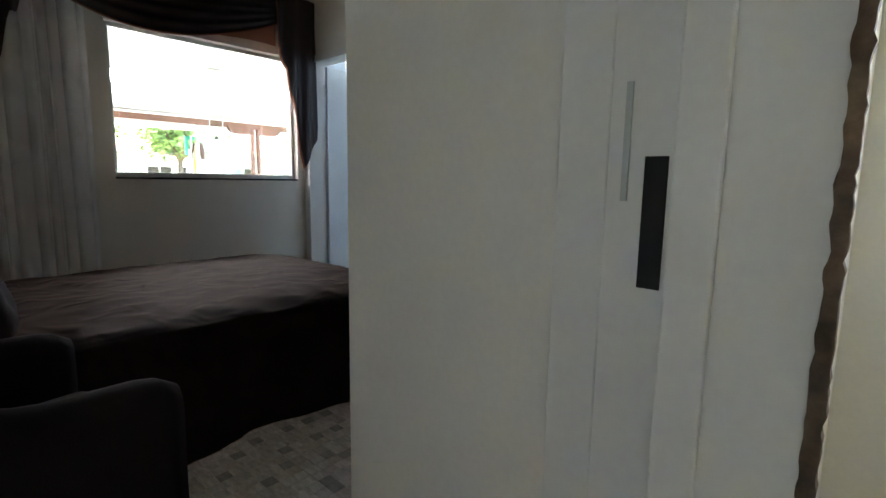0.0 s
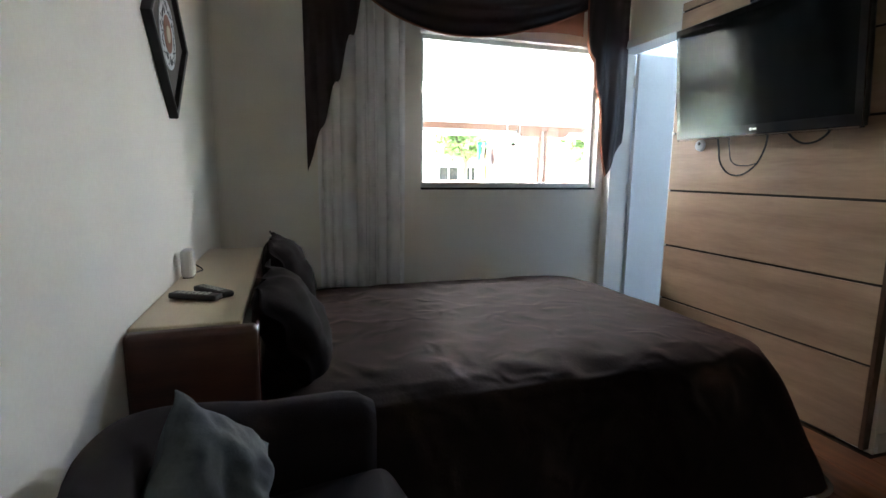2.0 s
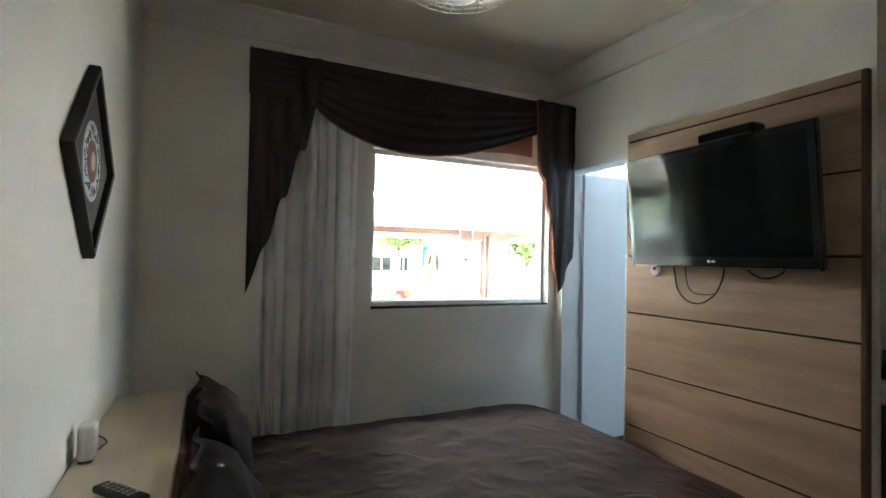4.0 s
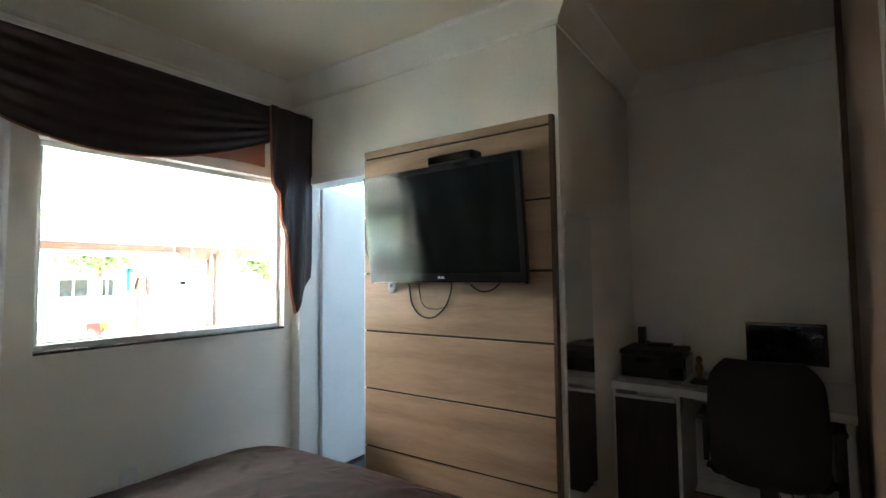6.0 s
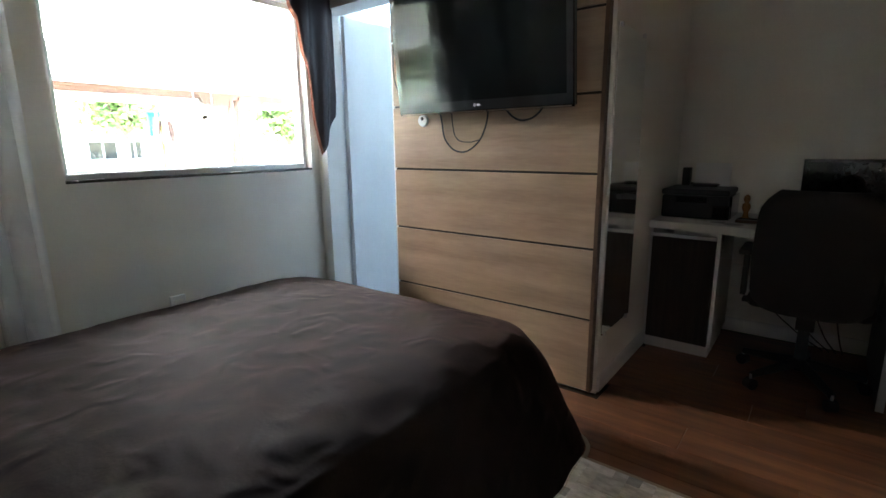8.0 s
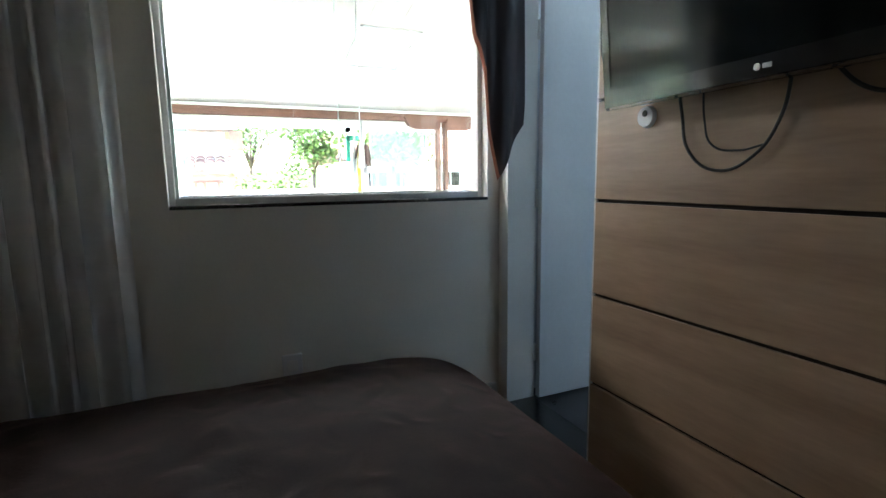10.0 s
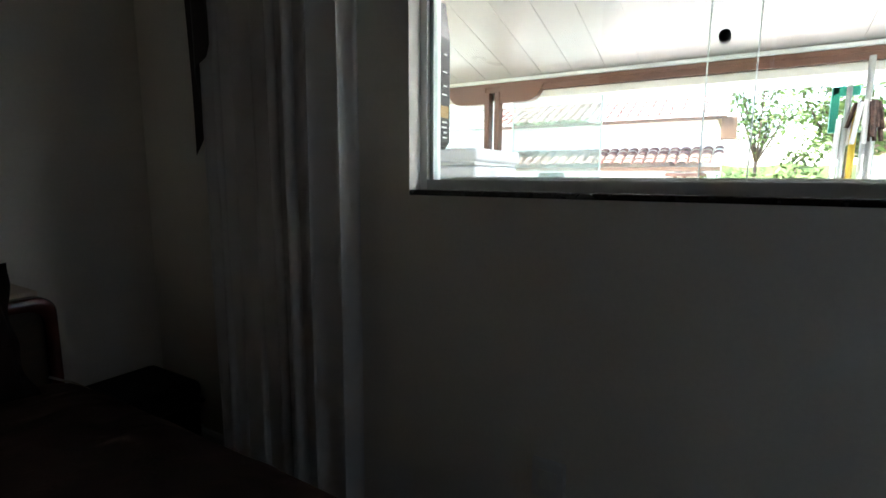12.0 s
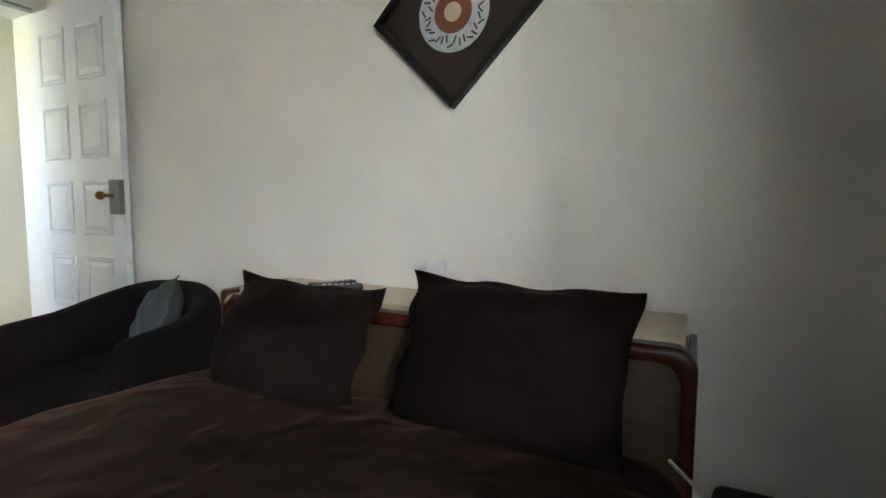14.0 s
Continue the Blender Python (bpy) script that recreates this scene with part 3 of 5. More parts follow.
cover = thing("bed_cover", "dark brown fleece bedspread hanging down to the floor", "bedspread")
CX, CY = 1.232, -1.440
A, B = 0.757, 0.955
SEG = 220
rings = []
for k in range(1, 45):
    f = (k / 44) ** 0.8
    ring = []
    for x, y in rounded(A * f, B * f, 2 + 7 * f, SEG):
        px, py = CX + x, CY + y
        n1 = noise.noise((px * 3.1, py * 3.1, 0.3))
        n2 = noise.noise((px * 9.0 + 2, py * 9.0, 1.7))
        n3 = abs(noise.noise((px * 5.0 + py * 2.0, py * 5.0 - px * 2, 4.2)))
        edge = max(0.0, (f - 0.66) / 0.34)
        ring.append((px, py, 0.530 + 0.008 * n1 + 0.010 * n2 * (0.5 + n1) + 0.015 * (0.35 - n3) * (f < 0.97) - 0.043 * edge ** 2.2))
    rings.append(ring)
for k in range(1, 19):
    v = k / 18
    ring = []
    base_ring = rounded(A, B, 9, SEG)
    for i, (x, y) in enumerate(base_ring):
        t = 2 * math.pi * i / SEG
        nx, ny = x / (abs(x) + abs(y)), y / (abs(x) + abs(y))
        out = 0.03 * math.sin(min(1.0, v * 4) * 1.57) + v * (0.03 + 0.05 * (y > 0.3) * min(1.0, abs(ny) * 1.4) + 0.11 * min(1.0, 4 * abs(nx * ny)) ** 2)
        fold = (0.008 * math.sin(t * 13 + 1.3 * math.sin(3 * t)) + 0.004 * math.sin(t * 29 + 2)) * v ** 1.3
        wr = 0.010 * noise.noise((x * 6, y * 6, v * 3))
        ring.append((CX + x + math.copysign(min(1, abs(nx) * 2), x) * (out + fold + wr) * (abs(nx) > 0.15),
                     CY + y + math.copysign(min(1, abs(ny) * 2), y) * (out * 0.85 + fold + wr) * (abs(ny) > 0.15), 0.487 - (0.487 - 0.012) * v ** 0.96))
    rings.append(ring)
cable("edge_piping", [(0.52, -2.375, 0.50), (0.455, -2.34, 0.455), (0.415, -2.27, 0.40), (0.395, -2.20, 0.32)], 0.004, HEM, cover)
bm = loft(rings, caps=False)
bm.faces.new([bm.verts[i] for i in range(SEG)]) if not bm.verts.ensure_lookup_table() else None
part("fleece", bm, FLEECE, cover, smooth=True)
hem = rings[-1]
bm = bmesh.new()
loft([[(x + (x - CX) * 0.004, y + (y - CY) * 0.004, 0.008 + 0.006 * math.cos(a)) if c else (x + (x - CX) * 0.018, y + (y - CY) * 0.014, 0.008) for x, y, z in hem]
      for a, c in ((0, 1), (1.57, 0), (3.14, 1))], bm, caps=False)
part("hem", bm, HEM, cover, "beige bound edge of the bedspread", True)

head = thing("headboard", "reddish brown lacquered headboard with a pale shelf on top", "headboard")
part("body", box(0.495, -2.70, 0.0, 1.91, -2.44, 0.70, 0.006), WALNUT, head)
bm = bmesh.new()
prof = []
HX0, HX1, HT = 0.472, 1.935, 0.738
for cx, a0 in ((HX1 - 0.05, 0), (HX0 + 0.05, 90)):
    for k in range(7):
        a = radians(a0 + 15 * k)
        prof.append((cx + 0.05 * math.cos(a), HT - 0.05 + 0.05 * math.sin(a)))
outer = [(HX1, 0.0)] + prof + [(HX0, 0.0)]
inner = [(HX1 - 0.03, 0.0)] + [(1.20 + (x - 1.20) * 0.958, z - 0.036) for x, z in prof] + [(HX0 + 0.03, 0.0)]
for y0, y1 in ((-2.44, -2.395),):
    loft([[(x, y0, z) for x, z in outer], [(x, y1 - 0.008, z) for x, z in outer], [(1.20 + (x - 1.20) * 0.995, y1, z - 0.004 if z else 0) for x, z in outer],
          [(x, y1, z) for x, z in inner], [(x, y1 - 0.02, z) for x, z in inner], [(x, y0, z) for x, z in inner]], bm, closed=False)
part("rail", bm, HEADWOOD, head, "glossy red-brown rounded rail", True)
part("side_panel", box(1.906, -2.717, 0, 1.956, -2.397, 0.748, 0.016, seg=4), SIDEWOOD, head, "dark brown wood end panel with rounded edges")
part("side_panel", box(0.474, -2.715, 0, 0.494, -2.441, 0.70, 0.004), HEADWOOD, head)
part("shelf", box(0.50, -2.718, 0.701, 1.905, -2.441, 0.752, 0.006), SHELF, head, "pale beige laminate shelf")
part("inset", box(0.50, -2.439, 0.2, 1.90, -2.425, 0.695), BEDHEAD, head, "woven brown inset panel")


def pillow(name, label, w, h, t, material, flange=0.03, seed=1, category="pillow", group="", soft=0.05):
    """A filled pillow lying in its x-y plane, with a flat flange and dented seams."""
    bm = bmesh.new()
    n = 30
    top, low = [], []
    for j in range(n + 1):
        for i in range(n + 1):
            u, v = 2 * i / n - 1, 2 * j / n - 1
            k = 1 - flange / w * 2
            a, b = min(1, abs(u) / k), min(1, abs(v) / k)
            z = t / 2 * max(0.0, (1 - a ** 2.6)) ** 0.55 * max(0.0, (1 - b ** 2.6)) ** 0.55
            pull = 1 - 0.10 * (1 - abs(v) ** 2) * abs(u) ** 6
            pull2 = 1 - 0.11 * (1 - abs(u) ** 2) * abs(v) ** 6
            corner = 1 - soft * (abs(u) * abs(v)) ** 3
            wob = 1 + 0.035 * noise.noise((u * 2.6 + seed, v * 2.6, 7.3))
            x, y = u * w / 2 * pull * corner * wob, v * h / 2 * pull2 * corner * wob
            wr = 0.020 * noise.noise((u * 2.2 + seed, v * 2.2, seed)) + 0.011 * abs(noise.noise((u * 4 + seed, v * 4, seed)))
            ruff = 0.4 * flange * math.sin(9 * (u + v) + seed) * (max(abs(u), abs(v)) > 0.93)
            top.append(bm.verts.new((x, y, z + 0.002 + wr * (z > 0) + ruff)))
            low.append(bm.verts.new((x, y, -z - 0.002 + wr * (z > 0) * 0.5 + ruff)))
    N = n + 1
    for j in range(n):
        for i in range(n):
            q = (j * N + i, j * N + i + 1, (j + 1) * N + i + 1, (j + 1) * N + i)
            bm.faces.new([top[c] for c in q])
            bm.faces.new([low[c] for c in reversed(q)])
    rim = [i for i in range(N)] + [j * N + n for j in range(1, N)] + [n * N + i for i in range(n - 1, -1, -1)] + [j * N for j in range(n - 1, 0, -1)]
    for a, b in zip(rim, rim[1:] + rim[:1]):
        bm.faces.new((top[b], top[a], low[a], low[b]))
    ob = mesh(name, bm, material, smooth=True)
    return tagged(ob, label, category, group)


p1 = pillow("pillow", "dark brown flanged pillow leaning on the headboard", 0.60, 0.42, 0.20, PILLOW, flange=0.035, seed=3, group="bed pillows", soft=0.03)
p1.matrix_basis = pose(0.872, -2.315, 0.672, -67, -1, 0)
p2 = pillow("pillow", "dark brown flanged pillow leaning on the headboard", 0.60, 0.42, 0.20, PILLOW, flange=0.035, seed=8, group="bed pillows", soft=0.03)
p2.matrix_basis = pose(1.545, -2.305, 0.632, -62, -1, -2)

# things on the headboard shelf
router = thing("speaker", "small white plastic device standing on the shelf", "router")
part("body", box(1.215, -2.705, 0.754, 1.285, -2.66, 0.862, 0.014, seg=3), PLASTIC, router)
part("foot", box(1.223, -2.70, 0.752, 1.277, -2.665, 0.757), BLACK, router)
sock = thing("wall_socket", "white double wall socket with a plug above the headboard", "socket")
part("plate", box(1.035, -2.722, 0.756, 1.115, -2.711, 0.812, 0.004), PLASTIC, sock)
part("plug", box(1.085, -2.712, 0.772, 1.107, -2.685, 0.797, 0.004), PLASTIC, sock)
part("face", box(1.048, -2.7105, 0.768, 1.078, -2.709, 0.80), ALU, sock)
cable("cord", [(1.096, -2.69, 0.778), (1.10, -2.66, 0.757), (1.16, -2.66, 0.757), (1.22, -2.668, 0.762)], 0.0025, BLACK, sock)


def remote(x, y, rz):
    r = thing("remote_control", "black plastic remote control on the pale shelf", "remote", "remotes on the shelf")
    part("body", box(-0.085, -0.022, 0, 0.085, 0.022, 0.02, 0.007), BLACK, r)
    for i in range(6):
        for j in range(3):
            part("button", box(-0.06 + i * 0.02, -0.013 + j * 0.01, 0.0195, -0.049 + i * 0.02, -0.007 + j * 0.01, 0.022), ALU, r)
    r.matrix_basis = pose(x, y, 0.753, 0, 0, rz)


remote(1.62, -2.60, 62)
remote(1.56, -2.555, 40)

# framed picture, hung on its corner
art = thing("framed_picture", "square black-framed picture hung as a diamond with a ringed disc motif", "picture")
S = 0.425
bm = bmesh.new()
ring = lambda d, y: [(d, y, d), (S - d, y, d), (S - d, y, S - d), (d, y, S - d)]
loft([ring(0, 0.0), ring(0, 0.028), ring(0.004, 0.032), ring(0.020, 0.030), ring(0.024, 0.012)], bm, caps=False)
part("frame", bm, BLACK, art, "narrow black frame")
part("card", box(0.022, 0.004, 0.022, S - 0.022, 0.013, S - 0.022), ARTMAT, art)


def disc(r, r0, y, material, name, label=""):
    bm = bmesh.new()
    q = 48
    loft([[(S / 2 + rr * math.cos(6.2832 * i / q), yy, S / 2 + rr * math.sin(6.2832 * i / q)) for i in range(q)] for rr, yy in ((r, 0.012), (r, y), (r0, y), (r0, 0.012))], bm, caps=r0 < 0.01)
    part(name, bm, material, art, label)


disc(0.124, 0.066, 0.0155, ARTRING, "ring", "pale ring with dark scroll marks")
disc(0.066, 0.001, 0.0165, ARTRED, "disc", "red-brown disc")
disc(0.030, 0.001, 0.0185, ARTCREAM, "centre", "cream centre")
rng = random.Random(4)
for i in range(36):
    a = 6.2832 * i / 36
    r = 0.095 + rng.uniform(-0.014, 0.014)
    bm = box(-0.012, 0.0155, -0.0028, 0.012, 0.0170, 0.0028, 0.001)
    bmesh.ops.transform(bm, matrix=Matrix.Translation((S / 2 + r * math.cos(a), 0, S / 2 + r * math.sin(a))) @ Matrix.Rotation(-a + rng.uniform(-1.2, 1.2), 4, "Y"), verts=bm.verts[:])
    part("scroll_mark", bm, ARTINK, art)
art.matrix_basis = pose(1.205, -2.72, 1.352, 0, -45, 0)

# black case by the wall
case = thing("storage_case", "soft black fabric case standing between bed and wall", "case")
part("body", box(0.07, -2.66, 0.0, 0.42, -2.34, 0.295, 0.03, seg=3), CASE, case)
part("lid", box(0.065, -2.665, 0.255, 0.425, -2.335, 0.335, 0.028, seg=3), CASE, case)
part("zip", box(0.062, -2.668, 0.247, 0.428, -2.332, 0.253), BLACK, case)

# outlet under the window
outl = thing("wall_outlet", "white wall outlet plate low on the window wall", "socket")
part("plate", box(0.0, -1.050, 0.300, 0.014, -0.965, 0.400, 0.004), PLASTIC, outl)
part("face", box(0.0142, -1.030, 0.325, 0.017, -0.985, 0.375, 0.001), WHITE, outl)

# ---------------------------------------------------------------- television panel
tvp = thing("wall_cladding", "pale oak grooved board cladding behind the television", "wall panel")
part("backing", box(0.757, 0.012, 0.005, 1.995, 0.039, 2.172), GAP, tvp, "dark backing in the grooves")
part("edge_strip", box(1.985, 0.0, 0.005, 2.004, 0.039, 2.18, 0.002), WALNUT, tvp, "dark brown edge strip")
part("edge_strip", box(0.747, 0.002, 0.005, 0.757, 0.039, 2.18, 0.001), WHITE, tvp, "white edge strip")
cuts = [0.005, 0.375, 0.72, 1.067, 1.418, 1.769, 2.131, 2.18]
for a, b in zip(cuts, cuts[1:]):
    part("board", box(0.7572, 0.0, a + 0.006, 1.9848, 0.0118, b - (0.006 if b < 2.15 else 0.0), 0.0015), OAK, tvp)

tv = thing("television", "flat black wall-mounted television, switched off", "television")
W2, H2 = 0.520, 0.305
part("back_shell", box(-W2 + 0.02, 0.03, -H2 + 0.02, W2 - 0.02, 0.075, H2 - 0.02, 0.02), BLACK, tv)
bm = bmesh.new()
rg = lambda dx, dz, y: [(-W2 + dx, y, -H2 + dz), (W2 - dx, y, -H2 + dz), (W2 - dx, y, H2 - dx), (-W2 + dx, y, H2 - dx)]
loft([rg(0.004, 0.004, 0.032), rg(0, 0, 0.026), rg(0, 0, 0.004), rg(0.004, 0.004, 0.0), rg(0.034, 0.05, 0.0), rg(0.036, 0.052, 0.008)], bm, caps=False)
part("bezel", bm, PIANO, tv, "glossy black bezel")
part("screen", box(-W2 + 0.03, 0.004, -H2 + 0.045, W2 - 0.03, 0.012, H2 - 0.03), SCREEN, tv, "dark glass screen")
bm = rod((0, -0.0015, -H2 + 0.026), (0, 0.0, -H2 + 0.026), 0.008, n=20)
box(0.013, -0.0015, -H2 + 0.021, 0.034, 0.0, -H2 + 0.031, bm=bm)
part("emblem", bm, SILVER, tv, "small silver maker's mark")
part("lower_lip", box(-W2 + 0.01, -0.002, -H2 - 0.008, W2 - 0.01, 0.03, -H2 + 0.003, 0.003), CLEAR, tv, "clear acrylic lower edge")
mount = part("mount_arm", boxes((-0.12, 0.075, -0.12, 0.12, 0.10, 0.12), (-0.05, 0.09, -0.10, 0.05, 0.165, 0.10), bevel=0.003), BLACK, tv)
tv.matrix_basis = pose(1.408, -0.152, 1.667, 6.0, 0.3, -3.2)

stb = thing("set_top_box", "flat black receiver box resting on top of the television", "receiver")
part("case", box(-0.145, -0.045, 0.0, 0.145, 0.045, 0.055, 0.014, seg=3), BLACK, stb)
part("front", box(-0.135, -0.048, 0.008, 0.135, -0.0455, 0.046, 0.002), PIANO, stb)
stb.matrix_basis = pose(1.53, -0.148, 1.966, 0, 0, -3.2)

cords = thing("television_cables", "thin black cables looping below the television", "cable")
cable("cable", [(1.12, -0.03, 1.40), (1.12, -0.012, 1.33), (1.15, -0.012, 1.22), (1.24, -0.012, 1.165), (1.34, -0.012, 1.20), (1.40, -0.012, 1.29), (1.43, -0.03, 1.40)], 0.0045, BLACK, cords)
cable("cable", [(1.20, -0.03, 1.40), (1.195, -0.012, 1.30), (1.22, -0.012, 1.235), (1.30, -0.012, 1.215), (1.36, -0.012, 1.225)], 0.003, BLACK, cords)
cable("cable", [(1.50, -0.03, 1.40), (1.57, -0.012, 1.325), (1.63, -0.012, 1.315), (1.70, -0.02, 1.345), (1.74, -0.04, 1.39)], 0.005, BLACK, cords)
cable("cable", [(0.86, -0.01, 1.46), (0.80, -0.010, 1.52), (0.775, -0.010, 1.62), (0.79, -0.01, 1.76), (0.84, -0.03, 1.80)], 0.004, BLACK, cords)
plug = thing("cable_grommet", "round white cable outlet on the panel", "socket")
part("cap", rod((0.985, 0.0, 1.335), (0.985, -0.014, 1.335), 0.034, 0.030, n=28), PLASTIC, plug, smooth=False)
part("hole", rod((0.985, -0.0141, 1.345), (0.985, -0.016, 1.345), 0.010, n=16), BLACK, plug)

mir = thing("wall_mirror", "tall frameless mirror fixed with clips beside the panel", "mirror")
part("glass", box(2.022, 0.055, 0.29, 2.027, 0.465, 1.705, 0.001), MIRROR, mir)
for y in (0.10, 0.42):
    for z in (0.285, 1.70):
        part("clip", box(2.021, y - 0.01, z - 0.008, 2.033, y + 0.01, z + 0.012, 0.002), SILVER, mir)

# ---------------------------------------------------------------- desk alcove
desk = thing("desk", "white laminate desk top across the alcove", "desk")
bm = bmesh.new()
plan = [(2.025, 1.365), (2.025, 0.76), (2.40, 0.74), (2.75, 0.66), (3.135, 0.585), (3.135, 0.66), (3.185, 0.675), (3.185, 1.365)]
loft([[(x, y, z) for x, y in plan] for z in (0.722, 0.765)], bm)
bmesh.ops.bevel(bm, geom=[e for e in bm.edges if abs(e.verts[0].co.z - e.verts[1].co.z) < 0.01], offset=0.003, segments=1, affect="EDGES")
part("top", bm, DESKTOP, desk)
part("end_leg", box(3.095, 0.62, 0.0, 3.125, 1.30, 0.721, 0.002), WENGE, desk, "dark wood end panel")
part("leg_edge", box(3.095, 0.606, 0.0, 3.125, 0.62, 0.721, 0.001), DESKTOP, desk)
part("back_panel", box(2.40, 1.30, 0.30, 3.09, 1.318, 0.45, 0.002), DESKTOP, desk, "white rear stretcher board")

cab = thing("desk_cabinet", "dark wenge door cabinet in a white carcass under the desk", "cabinet")
part("carcass", boxes((2.028, 0.785, 0.06, 2.044, 1.30, 0.721), (2.376, 0.785, 0.06, 2.392, 1.30, 0.721), (2.044, 1.28, 0.06, 2.376, 1.30, 0.721), (2.044, 0.785, 0.06, 2.376, 1.28, 0.075)), DESKTOP, cab)
cd = part("cabinet_door", box(2.046, 0.765, 0.07, 2.374, 0.783, 0.675, 0.002), WENGE, cab, "dark wenge door")
part("handle", box(2.046, 0.757, 0.677, 2.374, 0.783, 0.697, 0.003), SILVER, cd, "silver profile handle")
part("plinth", box(2.04, 0.79, 0.0, 2.38, 1.25, 0.059), DESKTOP, cab, "white plinth")

prn = thing("printer", "black inkjet printer with ink tanks on the desk", "printer")
part("body", box(2.04, 0.93, 0.767, 2.385, 1.25, 0.90, 0.012), BLACK, prn)
part("scanner_lid", box(2.035, 0.925, 0.901, 2.39, 1.255, 0.935, 0.010), BLACK, prn)
part("ink_tank", box(2.315, 0.895, 0.775, 2.40, 0.93, 0.85, 0.004), PIANO, prn)
for i in range(4):
    part("tank_window", box(2.323 + 0.018 * i, 0.8935, 0.785, 2.335 + 0.018 * i, 0.895, 0.835), SCREEN, prn)
part("control_panel", box(2.09, 0.918, 0.86, 2.28, 0.925, 0.895), PIANO, prn)
part("paper_support", box(2.12, 1.236, 0.936, 2.34, 1.25, 0.952, 0.003), BLACK, prn)
part("feeder", box(2.085, 1.19, 0.936, 2.13, 1.25, 1.045, 0.006), BLACK, prn, "black paper guide")
part("lid_hump", box(2.16, 1.10, 0.9355, 2.30, 1.185, 0.955, 0.008), BLACK, prn)
part("side_panel", box(2.391, 0.95, 0.775, 2.402, 1.24, 0.90, 0.004), PIANO, prn)
ppr = thing("paper_sheet", "white sheet of paper standing in the printer's feeder", "paper")
bm = box(2.15, 1.222, 0.93, 2.345, 1.226, 1.075)
bmesh.ops.transform(bm, matrix=Matrix.Translation((0, 1.228, 0.936)) @ Matrix.Rotation(radians(-14), 4, "X") @ Matrix.Translation((0, -1.228, -0.936)), verts=bm.verts[:])
part("sheet", bm, PAPER, ppr)

orn = thing("ornament", "small brown and gold figurine on the desk", "figurine")
prof = [(0.030, 0.0), (0.032, 0.012), (0.016, 0.02), (0.012, 0.045), (0.022, 0.07), (0.020, 0.09), (0.009, 0.10), (0.017, 0.115), (0.015, 0.135), (0.004, 0.145)]
part("figure", loft([[(2.465 + r * math.cos(6.2832 * i / 14), 1.02 + 0.8 * r * math.sin(6.2832 * i / 14), 0.766 + z) for i in range(14)] for r, z in prof]), BRASS, orn, smooth=True)
tray = thing("desk_tray", "low dark tray with small objects on the desk", "tray")
part("dish", box(2.43, 0.90, 0.766, 2.56, 0.98, 0.782, 0.005), WALNUT, tray)
part("pen", rod((2.44, 0.93, 0.786), (2.58, 0.95, 0.788), 0.004), BLACK, tray)

lap = thing("monitor", "small black flat monitor standing on the white desk", "monitor")
part("back_shell", box(2.705, 1.262, 0.875, 3.068, 1.285, 1.09, 0.008), BLACK, lap)
bm = bmesh.new()
rg = lambda d, y: [(2.692 + d, y, 0.864 + d), (3.082 - d, y, 0.864 + d), (3.082 - d, y, 1.100 - d), (2.692 + d, y, 1.100 - d)]
loft([rg(0.003, 1.266), rg(0, 1.262), rg(0, 1.254), rg(0.003, 1.251), rg(0.016, 1.251), rg(0.017, 1.254)], bm, caps=False)
part("bezel", bm, PIANO, lap, "narrow glossy black bezel")
part("screen", box(2.706, 1.2535, 0.878, 3.068, 1.257, 1.086), SCREEN, lap, "dark switched-off screen")
part("neck", box(2.865, 1.266, 0.775, 2.91, 1.29, 0.95, 0.004), BLACK, lap)
part("foot", box(2.80, 1.19, 0.766, 2.975, 1.34, 0.777, 0.004, seg=3), BLACK, lap)

och = thing("office_chair", "black fabric swivel chair with armrests before the desk", "chair")
bm = bmesh.new()
rows = []
for k in range(15):
    v = k / 14
    z = 0.44 + 0.55 * v
    w = 0.235 * (1 - 0.10 * abs(v - 0.45)) * (1 - max(0, v - 0.80) ** 2 * 7.5) * (1 - max(0, 0.12 - v) ** 2 * 12)
    y = 0.43 - 0.05 * math.sin(v * 3.0)
    ring = []
    for i in range(24):
        a = 6.2832 * i / 24
        ring.append((2.80 + w * math.copysign(abs(math.cos(a)) ** 0.7, math.cos(a)), y + 0.04 * math.sin(a) + 0.06 * (math.cos(a) ** 2), z))
    rows.append(ring)
part("backrest", loft(rows, bm), MESHBLACK, och, smooth=True)
sb = box(2.56, 0.50, 0.42, 3.04, 0.95, 0.50, 0.035, seg=3)
part("seat", sb, MESHBLACK, och, smooth=True)
part("back_bar", boxes((2.765, 0.46, 0.36, 2.835, 0.50, 0.62), (2.765, 0.46, 0.36, 2.835, 0.72, 0.395), bevel=0.006), BLACK, och)
part("gas_lift", rod((2.80, 0.72, 0.08), (2.80, 0.72, 0.42), 0.028, 0.022), BLACK, och, smooth=True)
for s in (-1, 1):
    part("armrest", box(2.80 + s * 0.27 - 0.03, 0.56, 0.66, 2.80 + s * 0.27 + 0.03, 0.80, 0.69, 0.012), BLACK, och)
    part("arm_post", boxes((2.80 + s * 0.27 - 0.012, 0.64, 0.44, 2.80 + s * 0.27 + 0.012, 0.70, 0.66), (min(2.80 + s * 0.27, 2.80 + s * 0.18), 0.64, 0.405, max(2.80 + s * 0.27, 2.80 + s * 0.18), 0.70, 0.425), bevel=0.004), BLACK, och)
